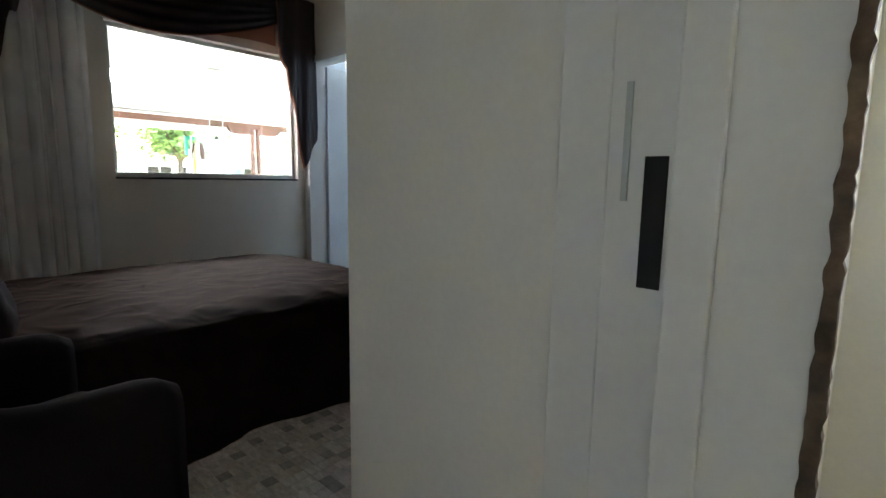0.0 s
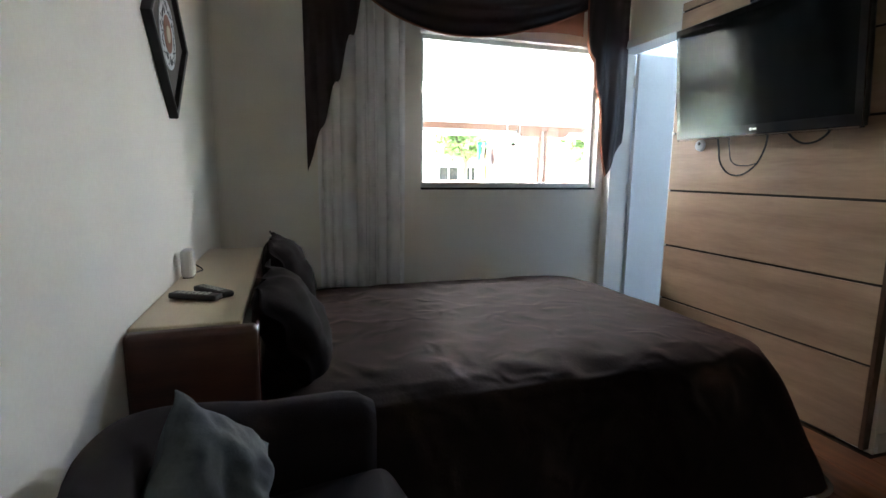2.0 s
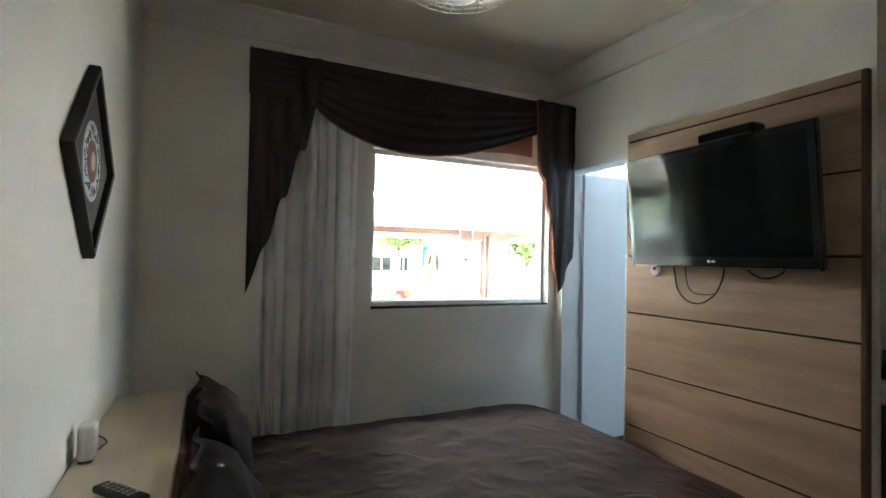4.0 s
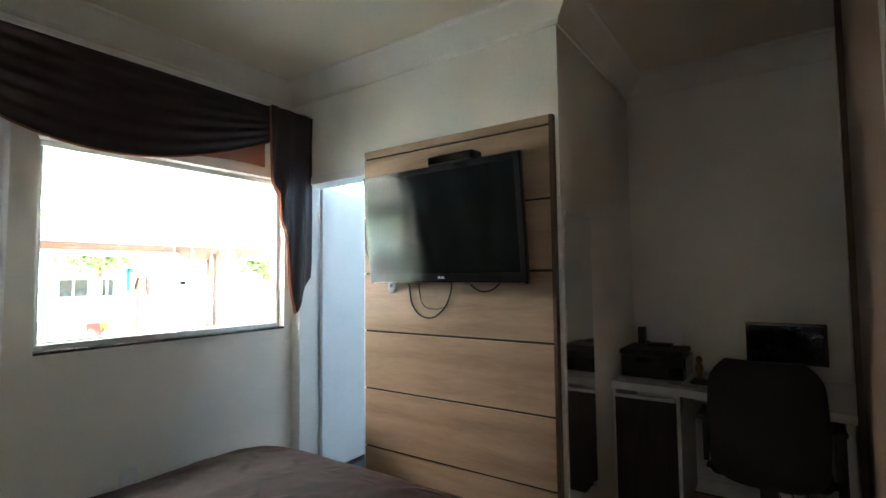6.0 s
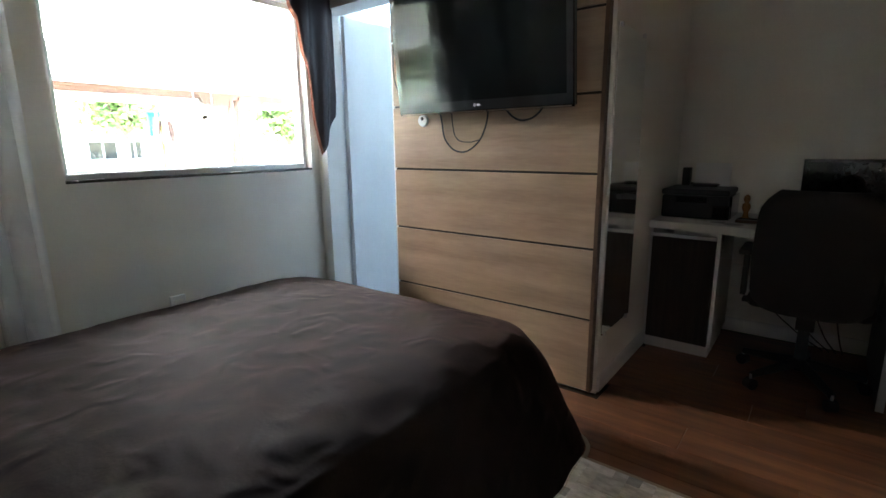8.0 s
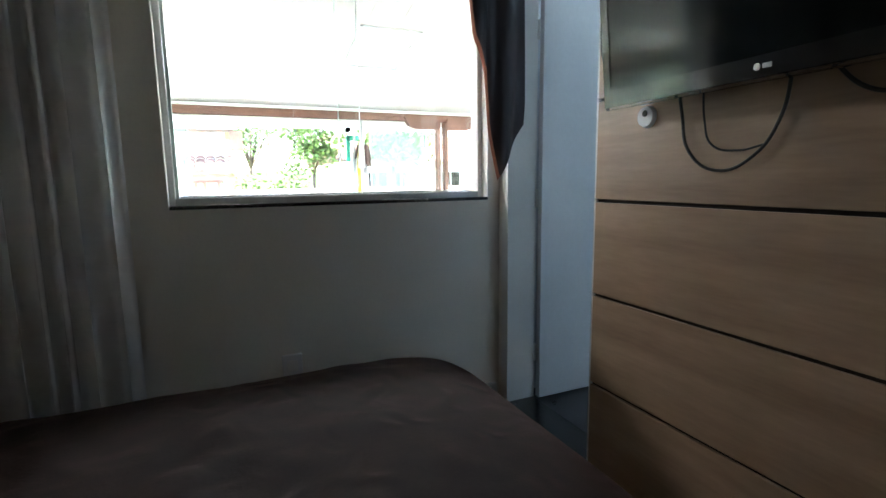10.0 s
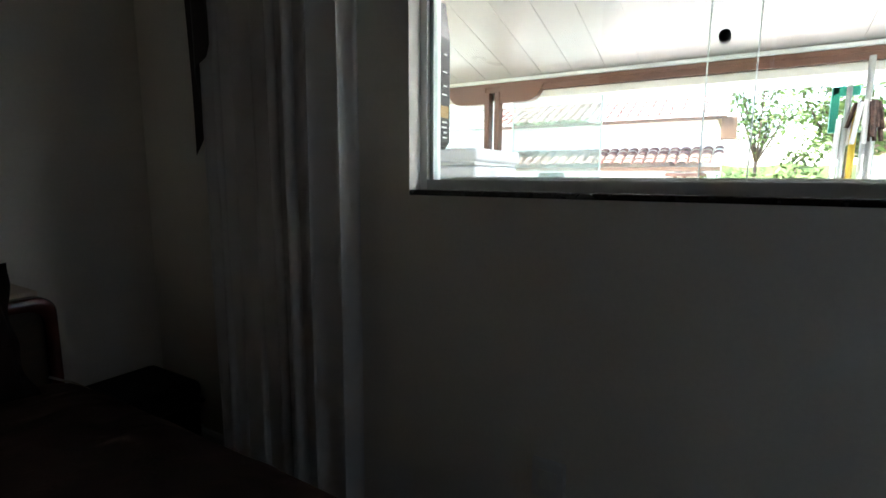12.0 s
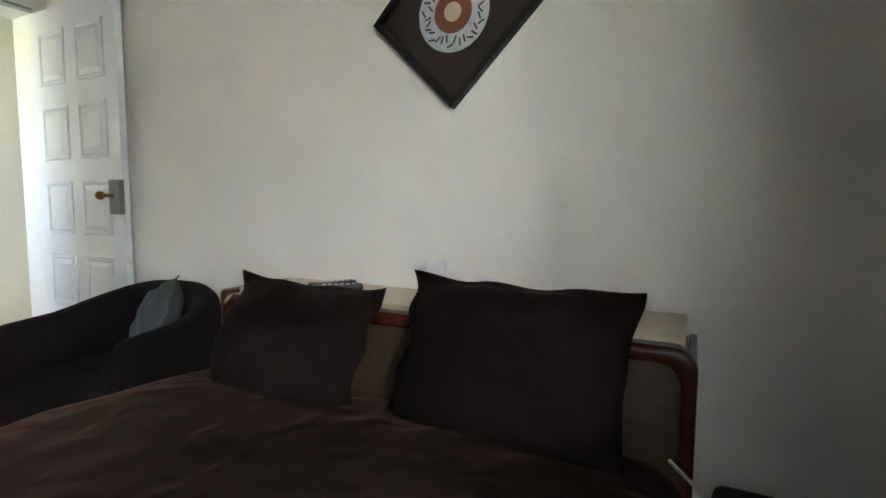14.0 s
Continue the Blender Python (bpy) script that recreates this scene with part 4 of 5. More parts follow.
for i in range(5):
    a = radians(72 * i - 60)
    c, s = math.cos(a), math.sin(a)
    part("base_arm", rod((2.80 + 0.02 * c, 0.72 + 0.02 * s, 0.115), (2.80 + 0.27 * c, 0.72 + 0.27 * s, 0.075), 0.026, 0.016), BLACK, och)
    part("caster", rod((2.80 + 0.27 * c - 0.02 * s, 0.72 + 0.27 * s + 0.02 * c, 0.029), (2.80 + 0.27 * c + 0.02 * s, 0.72 + 0.27 * s - 0.02 * c, 0.029), 0.028, n=18), BLACK, och)
    part("caster_stem", rod((2.80 + 0.27 * c, 0.72 + 0.27 * s, 0.05), (2.80 + 0.27 * c, 0.72 + 0.27 * s, 0.08), 0.007), SILVER, och)

pc = thing("cable_bundle", "tangled dark cables under the desk", "cable")
for i in range(4):
    cable("cable", [(2.6 + 0.1 * i, 1.29, 0.45), (2.62 + 0.1 * i, 1.25, 0.25 + 0.03 * i), (2.75 + 0.07 * i, 1.22, 0.12), (2.9 + 0.03 * i, 1.27, 0.004)], 0.004, BLACK, pc)

# wardrobe
wr = thing("wardrobe", "tall brown wood built-in wardrobe with sliding doors", "wardrobe")
part("carcass", boxes((3.20, -1.745, 0.075, 3.74, -1.72, 2.765), (3.20, 0.64, 0.075, 3.74, 0.665, 2.765), (3.70, -1.72, 0.075, 3.74, 0.64, 2.765), (3.20, -1.72, 2.70, 3.70, 0.64, 2.765)), WALNUT, wr)
part("sliding_door", box(3.165, -0.55, 0.08, 3.185, 0.664, 2.70, 0.002), WARDROBE, wr)
part("sliding_door", box(3.145, -1.745, 0.08, 3.164, -0.50, 2.70, 0.002), WARDROBE, wr)
part("door_profile", box(3.135, -0.525, 0.08, 3.165, -0.499, 2.70, 0.003), SILVER, wr, "pale aluminium door profile")
part("door_profile", box(3.140, 0.64, 0.08, 3.186, 0.668, 2.70, 0.003), WALNUT, wr)
part("top_fascia", box(3.14, -1.745, 2.701, 3.199, 0.664, 2.765, 0.002), WARDROBE, wr)
part("plinth", box(3.148, -1.745, 0.0, 3.20, 0.664, 0.074, 0.002), WHITE, wr, "white plinth strip")

# ---------------------------------------------------------------- armchair
arm = thing("armchair", "dark aubergine suede tub armchair with honey wood legs", "armchair")
X0, X1, YF, YB = 2.055, 2.755, -2.065, -2.69
TH = 0.105
path = []
xc, rx = (X0 + X1) / 2, (X1 - X0) / 2 - TH / 2
yc = YB + TH / 2 + 0.30
for k in range(7):
    path.append((X1 - TH / 2, YF - 0.02 + (yc - YF + 0.02) * k / 6, 0.0))
for k in range(1, 24):
    a = math.pi * k / 24
    path.append((xc + rx * math.copysign(abs(math.cos(a)) ** 0.8, math.cos(a)), yc - 0.30 * math.sin(a) ** 0.8, math.sin(a)))
for k in range(7):
    path.append((X0 + TH / 2, yc + (YF - 0.02 - yc) * k / 6, 0.0))
rings = []
for i, (x, y, up) in enumerate(path):
    a, b = Vector(path[max(0, i - 1)][:2]), Vector(path[min(len(path) - 1, i + 1)][:2])
    d = (b - a).normalized()
    n = Vector((d.y, -d.x))
    end = min(i, len(path) - 1 - i)
    shrink = (0.55, 0.9, 1.0)[min(end, 2)]
    topz = 0.598 + 0.02 * min(1, end / 8) + 0.095 * up ** 1.2 - (0.03, 0.006, 0.0)[min(end, 2)]
    ring = []
    for o, z in ((-1, 0.20), (-1, 0.40), (-1, topz - 0.06), (-0.85, topz - 0.025), (-0.45, topz - 0.004), (0, topz), (0.45, topz - 0.004), (0.85, topz - 0.025), (1, topz - 0.06), (1, 0.40), (1, 0.20), (0.8, 0.18), (-0.8, 0.18)):
        w = TH / 2 * shrink * (1 + 0.12 * (z > 0.5) * (1 - up))
        ring.append((x + n.x * o * w, y + n.y * o * w, z))
    rings.append(ring)
part("tub_back", loft(rings), SUEDE, arm, smooth=True)
part("seat_base", box(X0 + TH - 0.01, YB + 0.14, 0.18, X1 - TH + 0.01, YF - 0.01, 0.30, 0.03, seg=3), SUEDE, arm, smooth=True)
part("seat_cushion", box(X0 + TH - 0.005, YB + 0.13, 0.295, X1 - TH + 0.005, YF + 0.005, 0.425, 0.05, seg=4), SUEDE, arm, smooth=True)
for x, sx in ((X0 + 0.07, -1), (X1 - 0.07, 1)):
    for y, sy in ((YF - 0.06, 1), (YB + 0.16, -1)):
        part("leg", rod((x + sx * 0.06, y + sy * 0.05, 0.0), (x, y, 0.19), 0.012, 0.024), LEGWOOD, arm, "tapered honey wood leg", True)
turn = Matrix.Translation((xc + 0.035, -2.325, 0)) @ Matrix.Rotation(radians(10), 4, "Z") @ Matrix.Translation((-xc, 2.355, 0))
arm.matrix_basis = turn
cu = pillow("cushion", "small blue-grey satin cushion on the armchair", 0.275, 0.275, 0.14, CUSHION, 0.010, 5, "cushion", "", 0.03)
cu.matrix_basis = pose(2.40, -2.46, 0.585, -66, 0, -28) @ Matrix.Rotation(radians(38), 4, "Z")

# ceiling fan with a clear cage and a lamp
fan = thing("ceiling_fan", "white ceiling fan in a clear round cage with a central lamp", "fan")
FX, FY, FZ = 1.33, -1.50, 2.47
part("canopy", loft([[(FX + r * math.cos(6.2832 * i / 24), FY + r * math.sin(6.2832 * i / 24), z) for i in range(24)] for r, z in ((0.075, 2.769), (0.075, 2.755), (0.05, 2.735), (0.016, 2.72), (0.016, 2.60))]), WHITE, fan, smooth=True)
part("motor", loft([[(FX + r * math.cos(6.2832 * i / 24), FY + r * math.sin(6.2832 * i / 24), z) for i in range(24)] for r, z in ((0.03, 2.61), (0.075, 2.595), (0.085, 2.55), (0.085, 2.50), (0.06, 2.47))]), SILVER, fan, smooth=True)
for i in range(3):
    a0 = 2.094 * i + 0.5
    rows = []
    for k in range(9):
        r = 0.085 + 0.135 * k / 8
        rows.append([(FX + r * math.cos(a0 + s * 0.42 * (1 + 0.1 * k)), FY + r * math.sin(a0 + s * 0.42 * (1 + 0.1 * k)), 2.515 + 0.022 * s) for s in (-1, -0.5, 0, 0.5, 1)])
    part("blade", loft(rows, closed=False), BLACK, fan, "dark curved blade", True)
for z, r in ((2.565, 0.235), (2.515, 0.255), (2.465, 0.235), (2.45, 0.17), (2.445, 0.11)):
    bm = bmesh.new()
    loft([[(FX + (r + 0.002 * math.cos(b)) * math.cos(6.2832 * i / 48), FY + (r + 0.002 * math.cos(b)) * math.sin(6.2832 * i / 48), z + 0.002 * math.sin(b)) for i in range(48)] for b in (0, 1.57, 3.14, 4.71, 6.2832)], bm, caps=False)
    part("cage_ring", bm, CLEAR, fan, "clear plastic cage ring", True)
for i in range(24):
    a = 6.2832 * i / 24
    c, s = math.cos(a), math.sin(a)
    bm = loft([[(FX + (r + 0.0012 * math.cos(b)) * c - 0.0012 * math.sin(b) * s, FY + (r + 0.0012 * math.cos(b)) * s + 0.0012 * math.sin(b) * c, z + 0.0012 * math.cos(b)) for b in (0, 2.1, 4.2)] for r, z in ((0.235, 2.565), (0.255, 2.515), (0.235, 2.465), (0.17, 2.45), (0.075, 2.445))])
    part("cage_rib", bm, CLEAR, fan)
part("lamp_dome", loft([[(FX + r * math.cos(6.2832 * i / 28), FY + r * math.sin(6.2832 * i / 28), z) for i in range(28)] for r, z in ((0.062, 2.472), (0.078, 2.455), (0.080, 2.435), (0.066, 2.412), (0.040, 2.400), (0.010, 2.396))]), PLASTIC, fan, "white glass lamp dome", True)

# ---------------------------------------------------------------- outside
def slope(x):
    """Height of the veranda's sloping lining."""
    return 1.742 + 0.242 * (x + 2.1)


bm = bmesh.new()
y = -4.2
while y < 1.6:
    for k in range(1):
        a, b = y + 0.0012, y + 0.1988
        vs = [bm.verts.new(p) for p in ((-0.152, a, slope(-0.152)), (-0.152, b, slope(-0.152)), (-2.25, b, slope(-2.25)), (-2.25, a, slope(-2.25)))]
        us = [bm.verts.new((v.co.x, v.co.y, v.co.z + 0.012)) for v in vs]
        bm.faces.new(vs), bm.faces.new(us)
        for i in range(4):
            bm.faces.new((vs[i], vs[(i + 1) % 4], us[(i + 1) % 4], us[i]))
    y += 0.2
loft([[(x, yy, slope(x) + 0.003) for x in (-0.152, -2.25)] for yy in (-4.2, 1.6)], bm, closed=False)
ver = setting("veranda_ceiling", bm, PVC, "white pvc board lining of the veranda roof", "ceiling")
bm = bmesh.new()
loft([[(x, -4.2, slope(x) + dz) for x, dz in ((-0.152, 0.014), (-2.6, 0.014), (-2.6, 0.05), (-0.152, 0.05))], [(x, 1.6, slope(x) + dz) for x, dz in ((-0.152, 0.014), (-2.6, 0.014), (-2.6, 0.05), (-0.152, 0.05))]], bm)
setting("veranda_roof", bm, CONCRETE, "sloping veranda roof sheet", "roof")
setting("veranda_floor", box(-2.5, -4.2, -0.62, -0.15, 1.6, -0.50), CONCRETE, "grey concrete veranda floor", "floor")
setting("veranda_end_wall", box(-2.5, -4.35, -0.62, -0.15, -4.2, 2.2), RENDER, "white rendered end wall of the veranda", "wall")


def on_slope(name, label, category, x0, y0, x1, y1, drop, material, hollow=0.0):
    ob = thing(name, label, category)
    rows = [[(x, y, slope(x) - d) for x, y in ((x0, y0), (x1, y0), (x1, y1), (x0, y1))] for d in (0.0005, drop)]
    part("plate", loft(rows), material, ob)
    return ob


for ya, yb in ((-1.185, -1.02), (0.20, 0.395)):
    on_slope("ceiling_light", "square lit panel light in the veranda ceiling", "ceiling light", -1.36, ya, -1.14, yb, 0.008, LED)
hatch = thing("ceiling_hatch", "square white access hatch with a raised rim", "hatch")
for x0, y0, x1, y1 in ((-1.31, -0.43, -1.295, -0.04), (-0.815, -0.43, -0.80, -0.04), (-1.31, -0.43, -0.80, -0.415), (-1.31, -0.055, -0.80, -0.04)):
    part("rim", loft([[(x, y, slope(x) - d) for x, y in ((x0, y0), (x1, y0), (x1, y1), (x0, y1))] for d in (0.0005, 0.014)]), WHITE, hatch)
part("shadow_gap", loft([[(x, y, slope(x) - d) for x, y in ((-1.295, -0.415), (-0.815, -0.415), (-0.815, -0.055), (-1.295, -0.055))] for d in (0.0005, 0.003)]), PVC, hatch)

beam = thing("veranda_beam", "red-brown painted timber eaves beam of the veranda", "beam", kind="structure")
part("beam", box(-2.18, -4.2, 1.665, -2.06, 1.6, 1.735, 0.004), BEAM, beam)
part("fascia", box(-2.10, -4.2, 1.70, -2.055, 1.6, 1.738, 0.003), BEAM, beam)
part("ceiling_trim", box(-2.06, -4.2, 1.728, -2.03, 1.6, 1.750, 0.003), WHITE, beam)
part("lower_rail", box(-2.16, -4.2, 1.62, -2.10, 1.6, 1.665, 0.003), RENDER, beam, "pale rail under the beam")


def post(y):
    p = thing("veranda_post", "red-brown painted timber post with curved braces", "post", "veranda posts")
    part("shaft", boxes((-2.10, y - 0.055, -0.5, -2.03, y - 0.02, 1.665), (-2.10, y + 0.02, -0.5, -2.03, y + 0.055, 1.665), bevel=0.004), BEAM, p)
    for s in (-1, 1):
        prof = [(0.055, 1.70), (0.055, 1.595), (0.24, 1.595), (0.285, 1.605), (0.315, 1.625), (0.335, 1.655), (0.36, 1.70)]
        part("brace", loft([[(x, y + s * o, z) for o, z in prof] for x in (-2.11, -2.04)]), BEAM, p)
    return p


post(0.63)
post(-2.15)

screen = thing("glass_screen", "pale green glass screen panels along the veranda", "glass screen")
for a, b in ((-2.10, -1.468), (0.018, 0.575), (-3.4, -2.2)):
    g = part("pane", box(-2.30, a, 1.046, -2.29, b, 1.66), FROST, screen)
    g.visible_shadow = False
    for y in (a, b):
        part("pane_edge", box(-2.302, y - 0.004, 1.046, -2.288, y + 0.004, 1.66), EDGE, screen)
part("bottom_rail", box(-2.32, -3.4, 1.013, -2.27, 0.575, 1.045, 0.003), ALU, screen)

app = thing("white_appliance", "white enamelled appliance standing on the veranda", "appliance")
ENAMEL = mat("pale_grey_enamel", (0.50, 0.51, 0.53), 0.35, var=0.04)
part("cabinet", box(-1.35, -2.26, -0.5, -0.86, -1.67, 1.15, 0.02, seg=3), ENAMEL, app)
part("top", box(-1.36, -2.27, 1.163, -0.85, -1.66, 1.225, 0.015, seg=3), ENAMEL, app)
part("trim_groove", box(-1.345, -2.25, 1.150, -0.875, -1.68, 1.163), ALU, app)

bag = thing("hanging_pouch", "black printed foil pouch hanging outside the window", "pouch")
rows = [[(-0.19 + dx * t, -1.447 + dy * min(1, 40 * abs(z - 1.175), 40 * abs(z - 1.605)), z) for dx, dy in ((-1, -0.016), (-1, 0.016), (1, 0.016), (1, -0.016))] for z, t in ((1.178, 0.026), (1.20, 0.030), (1.32, 0.031), (1.50, 0.030), (1.60, 0.026))]
part("pouch", loft(rows), BLACK, bag)
part("gold_band", box(-0.212, -1.4315, 1.270, -0.168, -1.430, 1.305), GOLD, bag, "gold printed band")
for i, z in enumerate((1.255, 1.24, 1.225, 1.21, 1.335, 1.36, 1.40, 1.45)):
    part("print_line", box(-0.204, -1.432, z, -0.204 + (0.026, 0.03, 0.018, 0.024, 0.028, 0.02, 0.024, 0.016)[i], -1.4303, z + 0.005), WHITE, bag, "unreadable white print")
cable("string", [(-0.19, -1.447, 1.60), (-0.188, -1.447, 1.75), (-0.18, -1.447, slope(-0.18))], 0.002, BLACK, bag)

mops = thing("mop_rack", "mops and brooms standing head up on the veranda", "mop")
MX, MY = -1.74, -0.24
for dy, z, m, r in ((-0.03, 1.50, ALU, 0.011), (0.0, 1.40, YELLOW, 0.013), (0.035, 1.62, ALU, 0.012), (0.06, 1.30, ALU, 0.016), (-0.055, 1.36, WHITE, 0.011)):
    part("handle", rod((MX, MY + dy * 1.6, -0.5), (MX + 0.02, MY + dy, z), r), m, mops, "mop handle", True)
for i in range(26):
    a = rng.uniform(0, 6.28)
    r = rng.uniform(0.02, 0.055)
    part("mop_strand", rod((MX + 0.03 + 0.6 * r * math.cos(a), MY + 0.035 + 0.7 * r * math.sin(a), 1.435 - 4 * r * r), (MX + 0.03 + r * math.cos(a), MY + 0.035 + r * math.sin(a) * 1.2, 1.43 - rng.uniform(0.11, 0.19)), 0.011, 0.009, 6), (MOP, WHITE, MOP)[i % 3], mops)
part("green_brush", boxes((MX - 0.02, MY - 0.09, 1.30, MX + 0.02, MY - 0.06, 1.50), (MX - 0.02, MY - 0.09, 1.46, MX + 0.02, MY + 0.01, 1.50), bevel=0.006), GREEN, mops, "green plastic broom head")

setting("ground", box(-400, -400, -0.80, 400, 400, -0.63), GRASS, "dry lawn ground reaching to the horizon", "ground")
setting("yard_paving", box(-9.0, -14, -0.64, -2.5, 12, -0.60), CONCRETE, "pale yard paving", "pavement")
vp = setting("veranda_parapet", box(-2.36, -4.2, -0.5, -2.22, 1.6, 0.985), RENDER, "low white veranda parapet with a beige coping", "wall")
part("coping", box(-2.39, -4.2, 0.986, -2.19, 1.6, 1.012, 0.004), HALLFLOOR, vp, "beige stone coping")
rag = thing("cleaning_cloth", "red and yellow cloths hung over the parapet", "cloth")
part("red_cloth", drape(lambda u: (-0.46 + 0.17 * u, 1.019), lambda u: (-0.46 + 0.15 * u, 0.93 + 0.035 * math.sin(7 * u)), 16, 10, -2.175, 0.01, 1, 0.006), mat("red_cotton", (0.50, 0.05, 0.04), 0.8, bump=0.2), rag, smooth=True)
part("yellow_cloth", drape(lambda u: (-0.36 + 0.08 * u, 1.025), lambda u: (-0.35 + 0.06 * u, 0.95 + 0.03 * math.sin(6 * u)), 12, 10, -2.160, 0.01, 1, 0.006), YELLOW, rag, smooth=True)
gw = setting("garden_wall", box(-6.3, -14, -0.62, -6.12, 12, 0.955), RENDER, "white garden wall with painted coping", "wall")
for i in range(60):
    c = mesh("coping_block", box(-6.34, -13.8 + 0.42 * i, 0.96, -6.08, -13.39 + 0.42 * i, 1.02, 0.006), BRICKY, gw)

# neighbour's house with two tiers of clay tile roof
house = thing("neighbour_house", "white two-storey house with clay tile roofs", "house")
part("wall", box(-17, -11, -0.62, -11.45, -1.15, 2.40), RENDER, house)
part("lower_wall", box(-11.45, -11, -0.62, -11.0, -1.3, 1.32), RENDER, house)
part("eave_board", box(-10.92, -11.2, 2.335, -10.86, -0.95, 2.375), WALNUT, house)
part("eave_board", box(-10.72, -11.2, 1.25, -10.64, -1.0, 1.335), WALNUT, house)


def tiled(rows, cols, x0, z0, x1, z1, y0, y1, name):
    """A tiled slope: each tile a small arched piece."""
    bm = bmesh.new()
    dy, dv = (y1 - y0) / cols, 1.0 / rows
    for r in range(rows):
        for c in range(cols):
            pts = []
            for v, lift in ((r * dv, 0.05), ((r + 1.15) * dv, 0.015)):
                for k in range(5):
                    a = math.pi * k / 4
                    pts.append((x0 + (x1 - x0) * v, y0 + dy * (c + 0.5 - 0.46 * math.cos(a)), z0 + (z1 - z0) * v + lift + 0.07 * math.sin(a)))
            vs = [bm.verts.new(p) for p in pts]
            for k in range(4):
                bm.faces.new((vs[k], vs[k + 1], vs[k + 6], vs[k + 5]))
    return bm


part("roof", box(-14.0, -11.2, 2.375, -10.85, -0.95, 2.395), BEAM, house)
up = part("roof", tiled(10, 46, -10.75, 2.36, -13.9, 3.70, -11.2, -0.9, "up"), CLAY, house, "upper clay tile slope")
tagged(up, kind="stuff")
lo = part("roof", tiled(4, 46, -10.6, 1.335, -11.45, 1.72, -11.2, -0.95, "lo"), CLAY, house, "lower clay tile slope")
tagged(lo, kind="stuff")
part("gutter_box", box(-11.0, -1.05, 1.90, -10.85, -0.76, 2.36, 0.02), WALNUT, house, "brown gable end board")
for y in (-4.7, -7.2):
    wdw = part("window", box(-11.0, y - 0.36, 0.86, -10.985, y + 0.36, 1.24), ALU, house)
    part("pane", box(-10.985, y - 0.33, 0.89, -10.98, y - 0.015, 1.21), SCREEN, wdw)
    part("pane", box(-10.985, y + 0.015, 0.89, -10.98, y + 0.33, 1.21), SCREEN, wdw)
part("porch_shelf", box(-10.99, -2.05, 1.13, -10.70, -1.25, 1.20, 0.01), BEAM, house, "dark brown shelf under the eaves")
for y in (-1.85, -1.66, -1.35):
    part("porch_post", rod((-10.75, y, -0.62), (-10.75, y, 1.13), 0.035), BEAM, house)

house2 = thing("neighbour_house", "low white house behind the trees", "house")
part("wall", box(-24, 3.4, -0.62, -19, 12, 2.0), RENDER, house2)
part("roof", loft([[(-18.5, y, 1.95), (-24.5, y, 1.95), (-21.5, y, 3.3)] for y in (3.0, 12.4)]), CLAY, house2)
for y, w in ((4.95, 0.5), (6.05, 0.28), (8.5, 0.5)):
    wdw = part("window", box(-19.02, y - w, 0.75, -18.98, y + w, 1.5), ALU, house2)
    part("pane", box(-18.98, y - w + 0.05, 0.8, -18.97, y - 0.03, 1.45), SCREEN, wdw)
    part("pane", box(-18.98, y + 0.03, 0.8, -18.97, y + w - 0.05, 1.45), SCREEN, wdw)


def tree(x, y, z0, height, spread, leaves, leaf_mat, seed, size=0.16, low=0.35, label="leafy green tree with an open crown"):
    rg = random.Random(seed)
    t = thing("tree", label, "tree")
    bm = rod((x, y, z0), (x + 0.1, y + 0.05, z0 + height * low), 0.05 * spread, 0.034 * spread, 10)
    tips = []
    for i in range(9):
        a = 6.2832 * i / 9 + rg.uniform(-0.3, 0.3)
        r = spread * rg.uniform(0.35, 0.8)
        mid = (x + 0.1 + 0.4 * r * math.cos(a), y + 0.05 + 0.4 * r * math.sin(a), z0 + height * rg.uniform(low + 0.12, 0.6))
        tip = (x + r * math.cos(a), y + r * math.sin(a), z0 + height * rg.uniform(0.55, 0.95))
        rod((x + 0.1, y + 0.05, z0 + height * low * 0.97), mid, 0.024 * spread, 0.014 * spread, 7, bm)
        rod(mid, tip, 0.014 * spread, 0.004 * spread, 6, bm)
        tips += [tip, tuple((p + q) / 2 for p, q in zip(mid, tip)), mid]
    part("trunk", bm, BARK, t, smooth=True)
    verts, faces = [], []
    for i in range(leaves):
        tip = Vector(rg.choice(tips))
        c = tip + Vector((rg.gauss(0, 1), rg.gauss(0, 1), rg.gauss(0, 0.7))) * spread * 0.17
        q = Euler((rg.uniform(-0.9, 0.9), rg.uniform(-0.9, 0.9), rg.uniform(0, 6.28))).to_matrix()
        s = size * rg.uniform(0.6, 1.3)
        b = len(verts)
        verts += [tuple(c + q @ Vector(p)) for p in ((-s, 0, 0), (0, -s * 0.42, s * 0.1), (s, 0, 0), (0, s * 0.42, s * 0.1))]
        faces.append((b, b + 1, b + 2, b + 3))
    me = bpy.data.meshes.new("crown")
    me.from_pydata(verts, [], faces)
    me.materials.append(leaf_mat)
    ob = new("crown", me)
    ob.parent = t
    tagged(ob, kind="stuff")
    return t


tree(-9.0, -0.22, -0.62, 2.2, 0.95, 4200, LEAF2, 2, 0.065, 0.42, "rounded yellow-green garden bush")
tree(-18.0, 2.0, -0.62, 5.0, 1.9, 2300, LEAF, 3, 0.13, 0.42)
tree(-21.0, -0.2, -0.62, 6.6, 1.9, 1500, LEAF, 5, 0.12, 0.36, "thin sparse tree beyond the gardens")
tree(-17.0, 5.0, -0.62, 5.2, 2.4, 2600, LEAF, 9, 0.15, 0.45)
tree(-24.0, -9.5, -0.62, 6.4, 3.0, 2600, LEAF, 6, 0.2)
tree(-16.0, 11.0, -0.62, 5.5, 2.6, 2200, LEAF, 7, 0.2)
bk = bmesh.new()
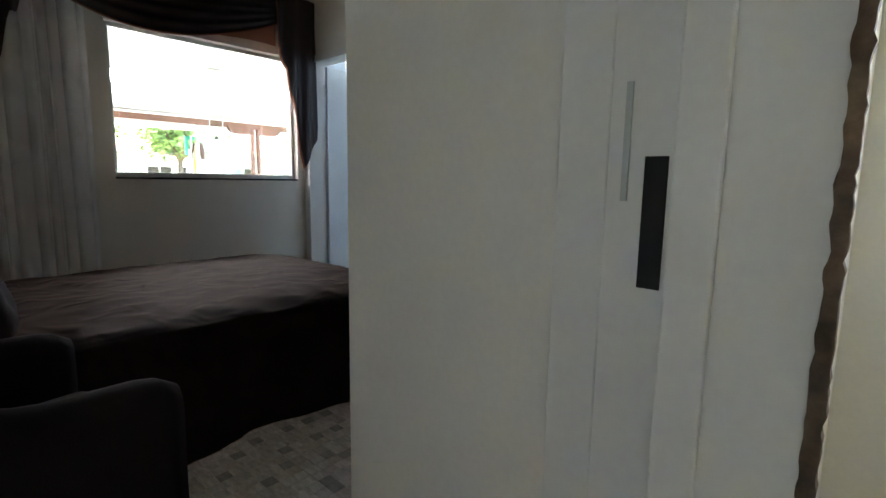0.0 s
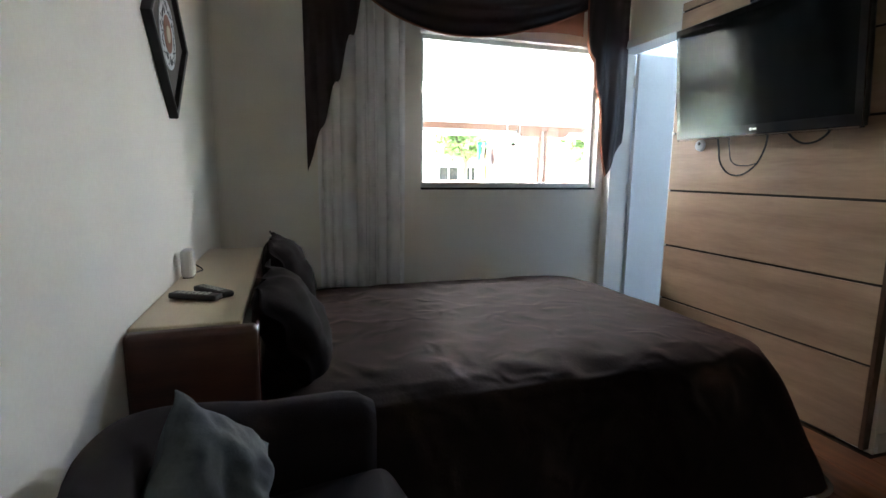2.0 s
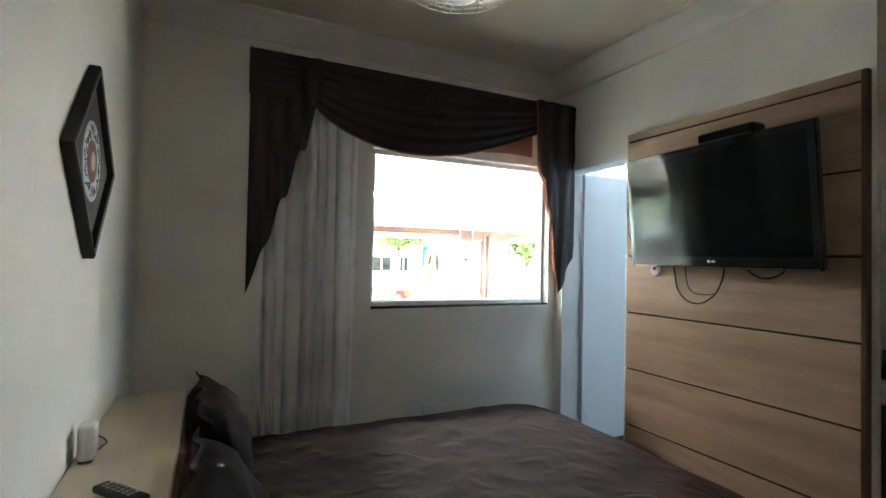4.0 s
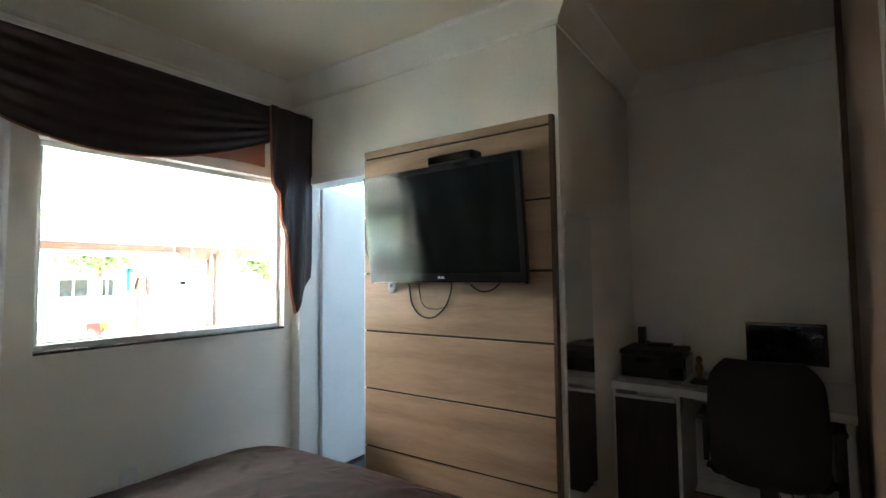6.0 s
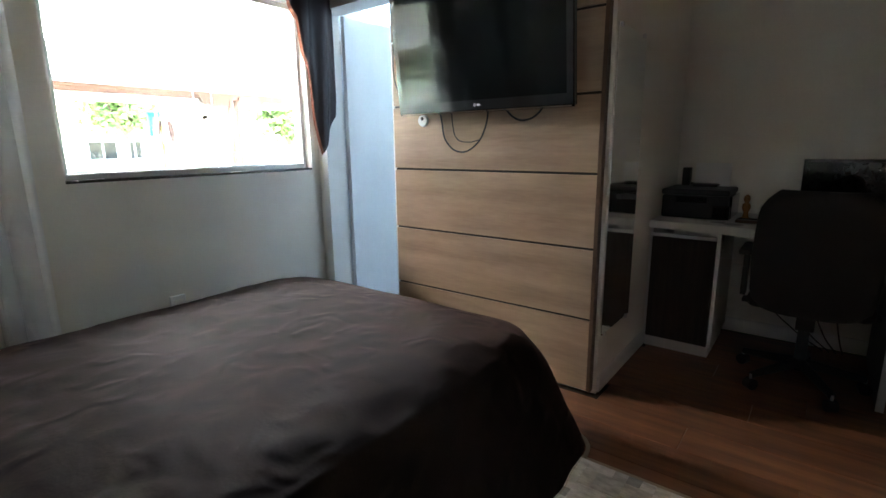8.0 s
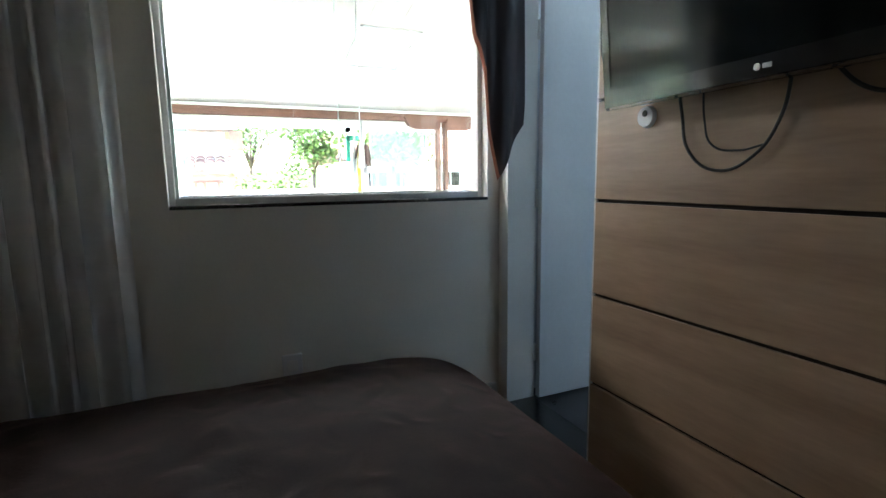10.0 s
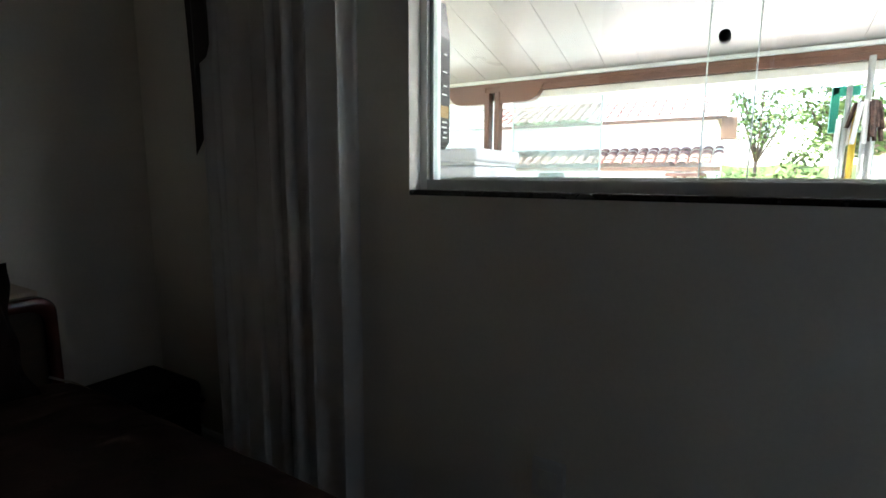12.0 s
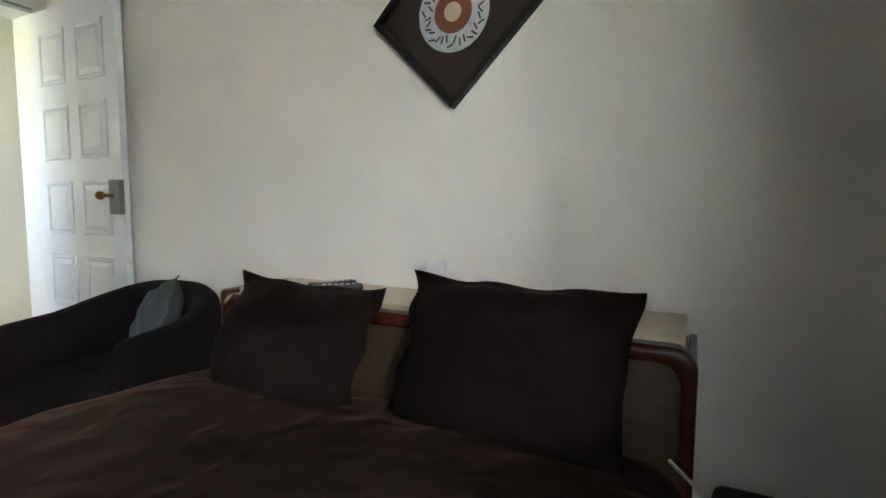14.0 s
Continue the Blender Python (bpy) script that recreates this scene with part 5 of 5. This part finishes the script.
loft([[(-60 * math.cos(a) - 6, 60 * math.sin(a), z) for z in (-1, 2.6 + 1.2 * noise.noise((i * 0.31, 0, 0)) + 0.6 * noise.noise((i * 1.3, 3, 0)))] for i, a in enumerate([radians(-80 + 2 * k) for k in range(81)])], bk, closed=False)
setting("backdrop", bk, LEAF, "far line of trees", "backdrop")

# ---------------------------------------------------------------- rug and floor, piece by piece
rug = thing("patchwork_rug", "grey patchwork cowhide rug on the wood floor beside the bed", "rug")
RX0, RX1, RY0, RY1, RS = 1.78, 2.98, -2.05, -0.50, 0.048
part("backing", box(RX0 - 0.01, RY0 - 0.01, 0.001, RX1 + 0.01, RY1 + 0.01, 0.006), HEM, rug)
tile_mesh = {}
for k, m in enumerate(HIDE):
    o = mesh("patch", box(-RS / 2 + 0.0004, -RS / 2 + 0.0004, 0, RS / 2 - 0.0004, RS / 2 - 0.0004, 0.006, 0.0008, seg=1), m, rug)
    tile_mesh[k] = o.data
    bpy.data.objects.remove(o)
rg = random.Random(12)
rest = {k: bmesh.new() for k in tile_mesh}
for i in range(int((RX1 - RX0) / RS)):
    for j in range(int((RY1 - RY0) / RS)):
        k = rg.choice((0, 0, 0, 0, 1, 1, 2, 2, 3))
        x, y, z = RX0 + (i + 0.5) * RS, RY0 + (j + 0.5) * RS, 0.0062 + rg.uniform(0, 0.0015)
        if 2.05 < x < 2.75 and -1.80 < y < -0.85:
            o = new("patch", tile_mesh[k])
            o.parent = rug
            o.location = (x, y, z)
        else:
            h = RS / 2 - 0.0004
            box(x - h, y - h, z, x + h, y + h, z + 0.006, bm=rest[k])
for k, bm in rest.items():
    tagged(part("patch_field", bm, HIDE[k], rug), kind="stuff")

fl = setting("floor", box(0.0, -2.72, -0.03, 3.78, 1.37, -0.012), GAP, "reddish brown laminate plank floor", "floor")
bm = box(-0.6, -0.0955, -0.011, 0.6, 0.0955, 0.0, 0.0015, seg=1)
o = mesh("plank", bm, PLANK, fl)
plank_mesh = o.data
bpy.data.objects.remove(o)
j = 0
y = -2.72 + 0.096
while y < 1.36:
    x = (-0.15, -0.55, 0.25, -0.35)[j % 4]
    x_min = 0.002 if y < 0.0 else 2.022
    while x < 3.75:
        a, b = max(x_min, x - 0.6), min(3.776, x + 0.6)
        if b - a > 0.08:
            o = new("plank", plank_mesh)
            o.parent = fl
            o.location, o.scale = ((a + b) / 2, min(y, 1.268), 0), ((b - a) / 1.2 - 0.0008, 1, 1)
        x += 1.2005
    y += 0.1925
    j += 1
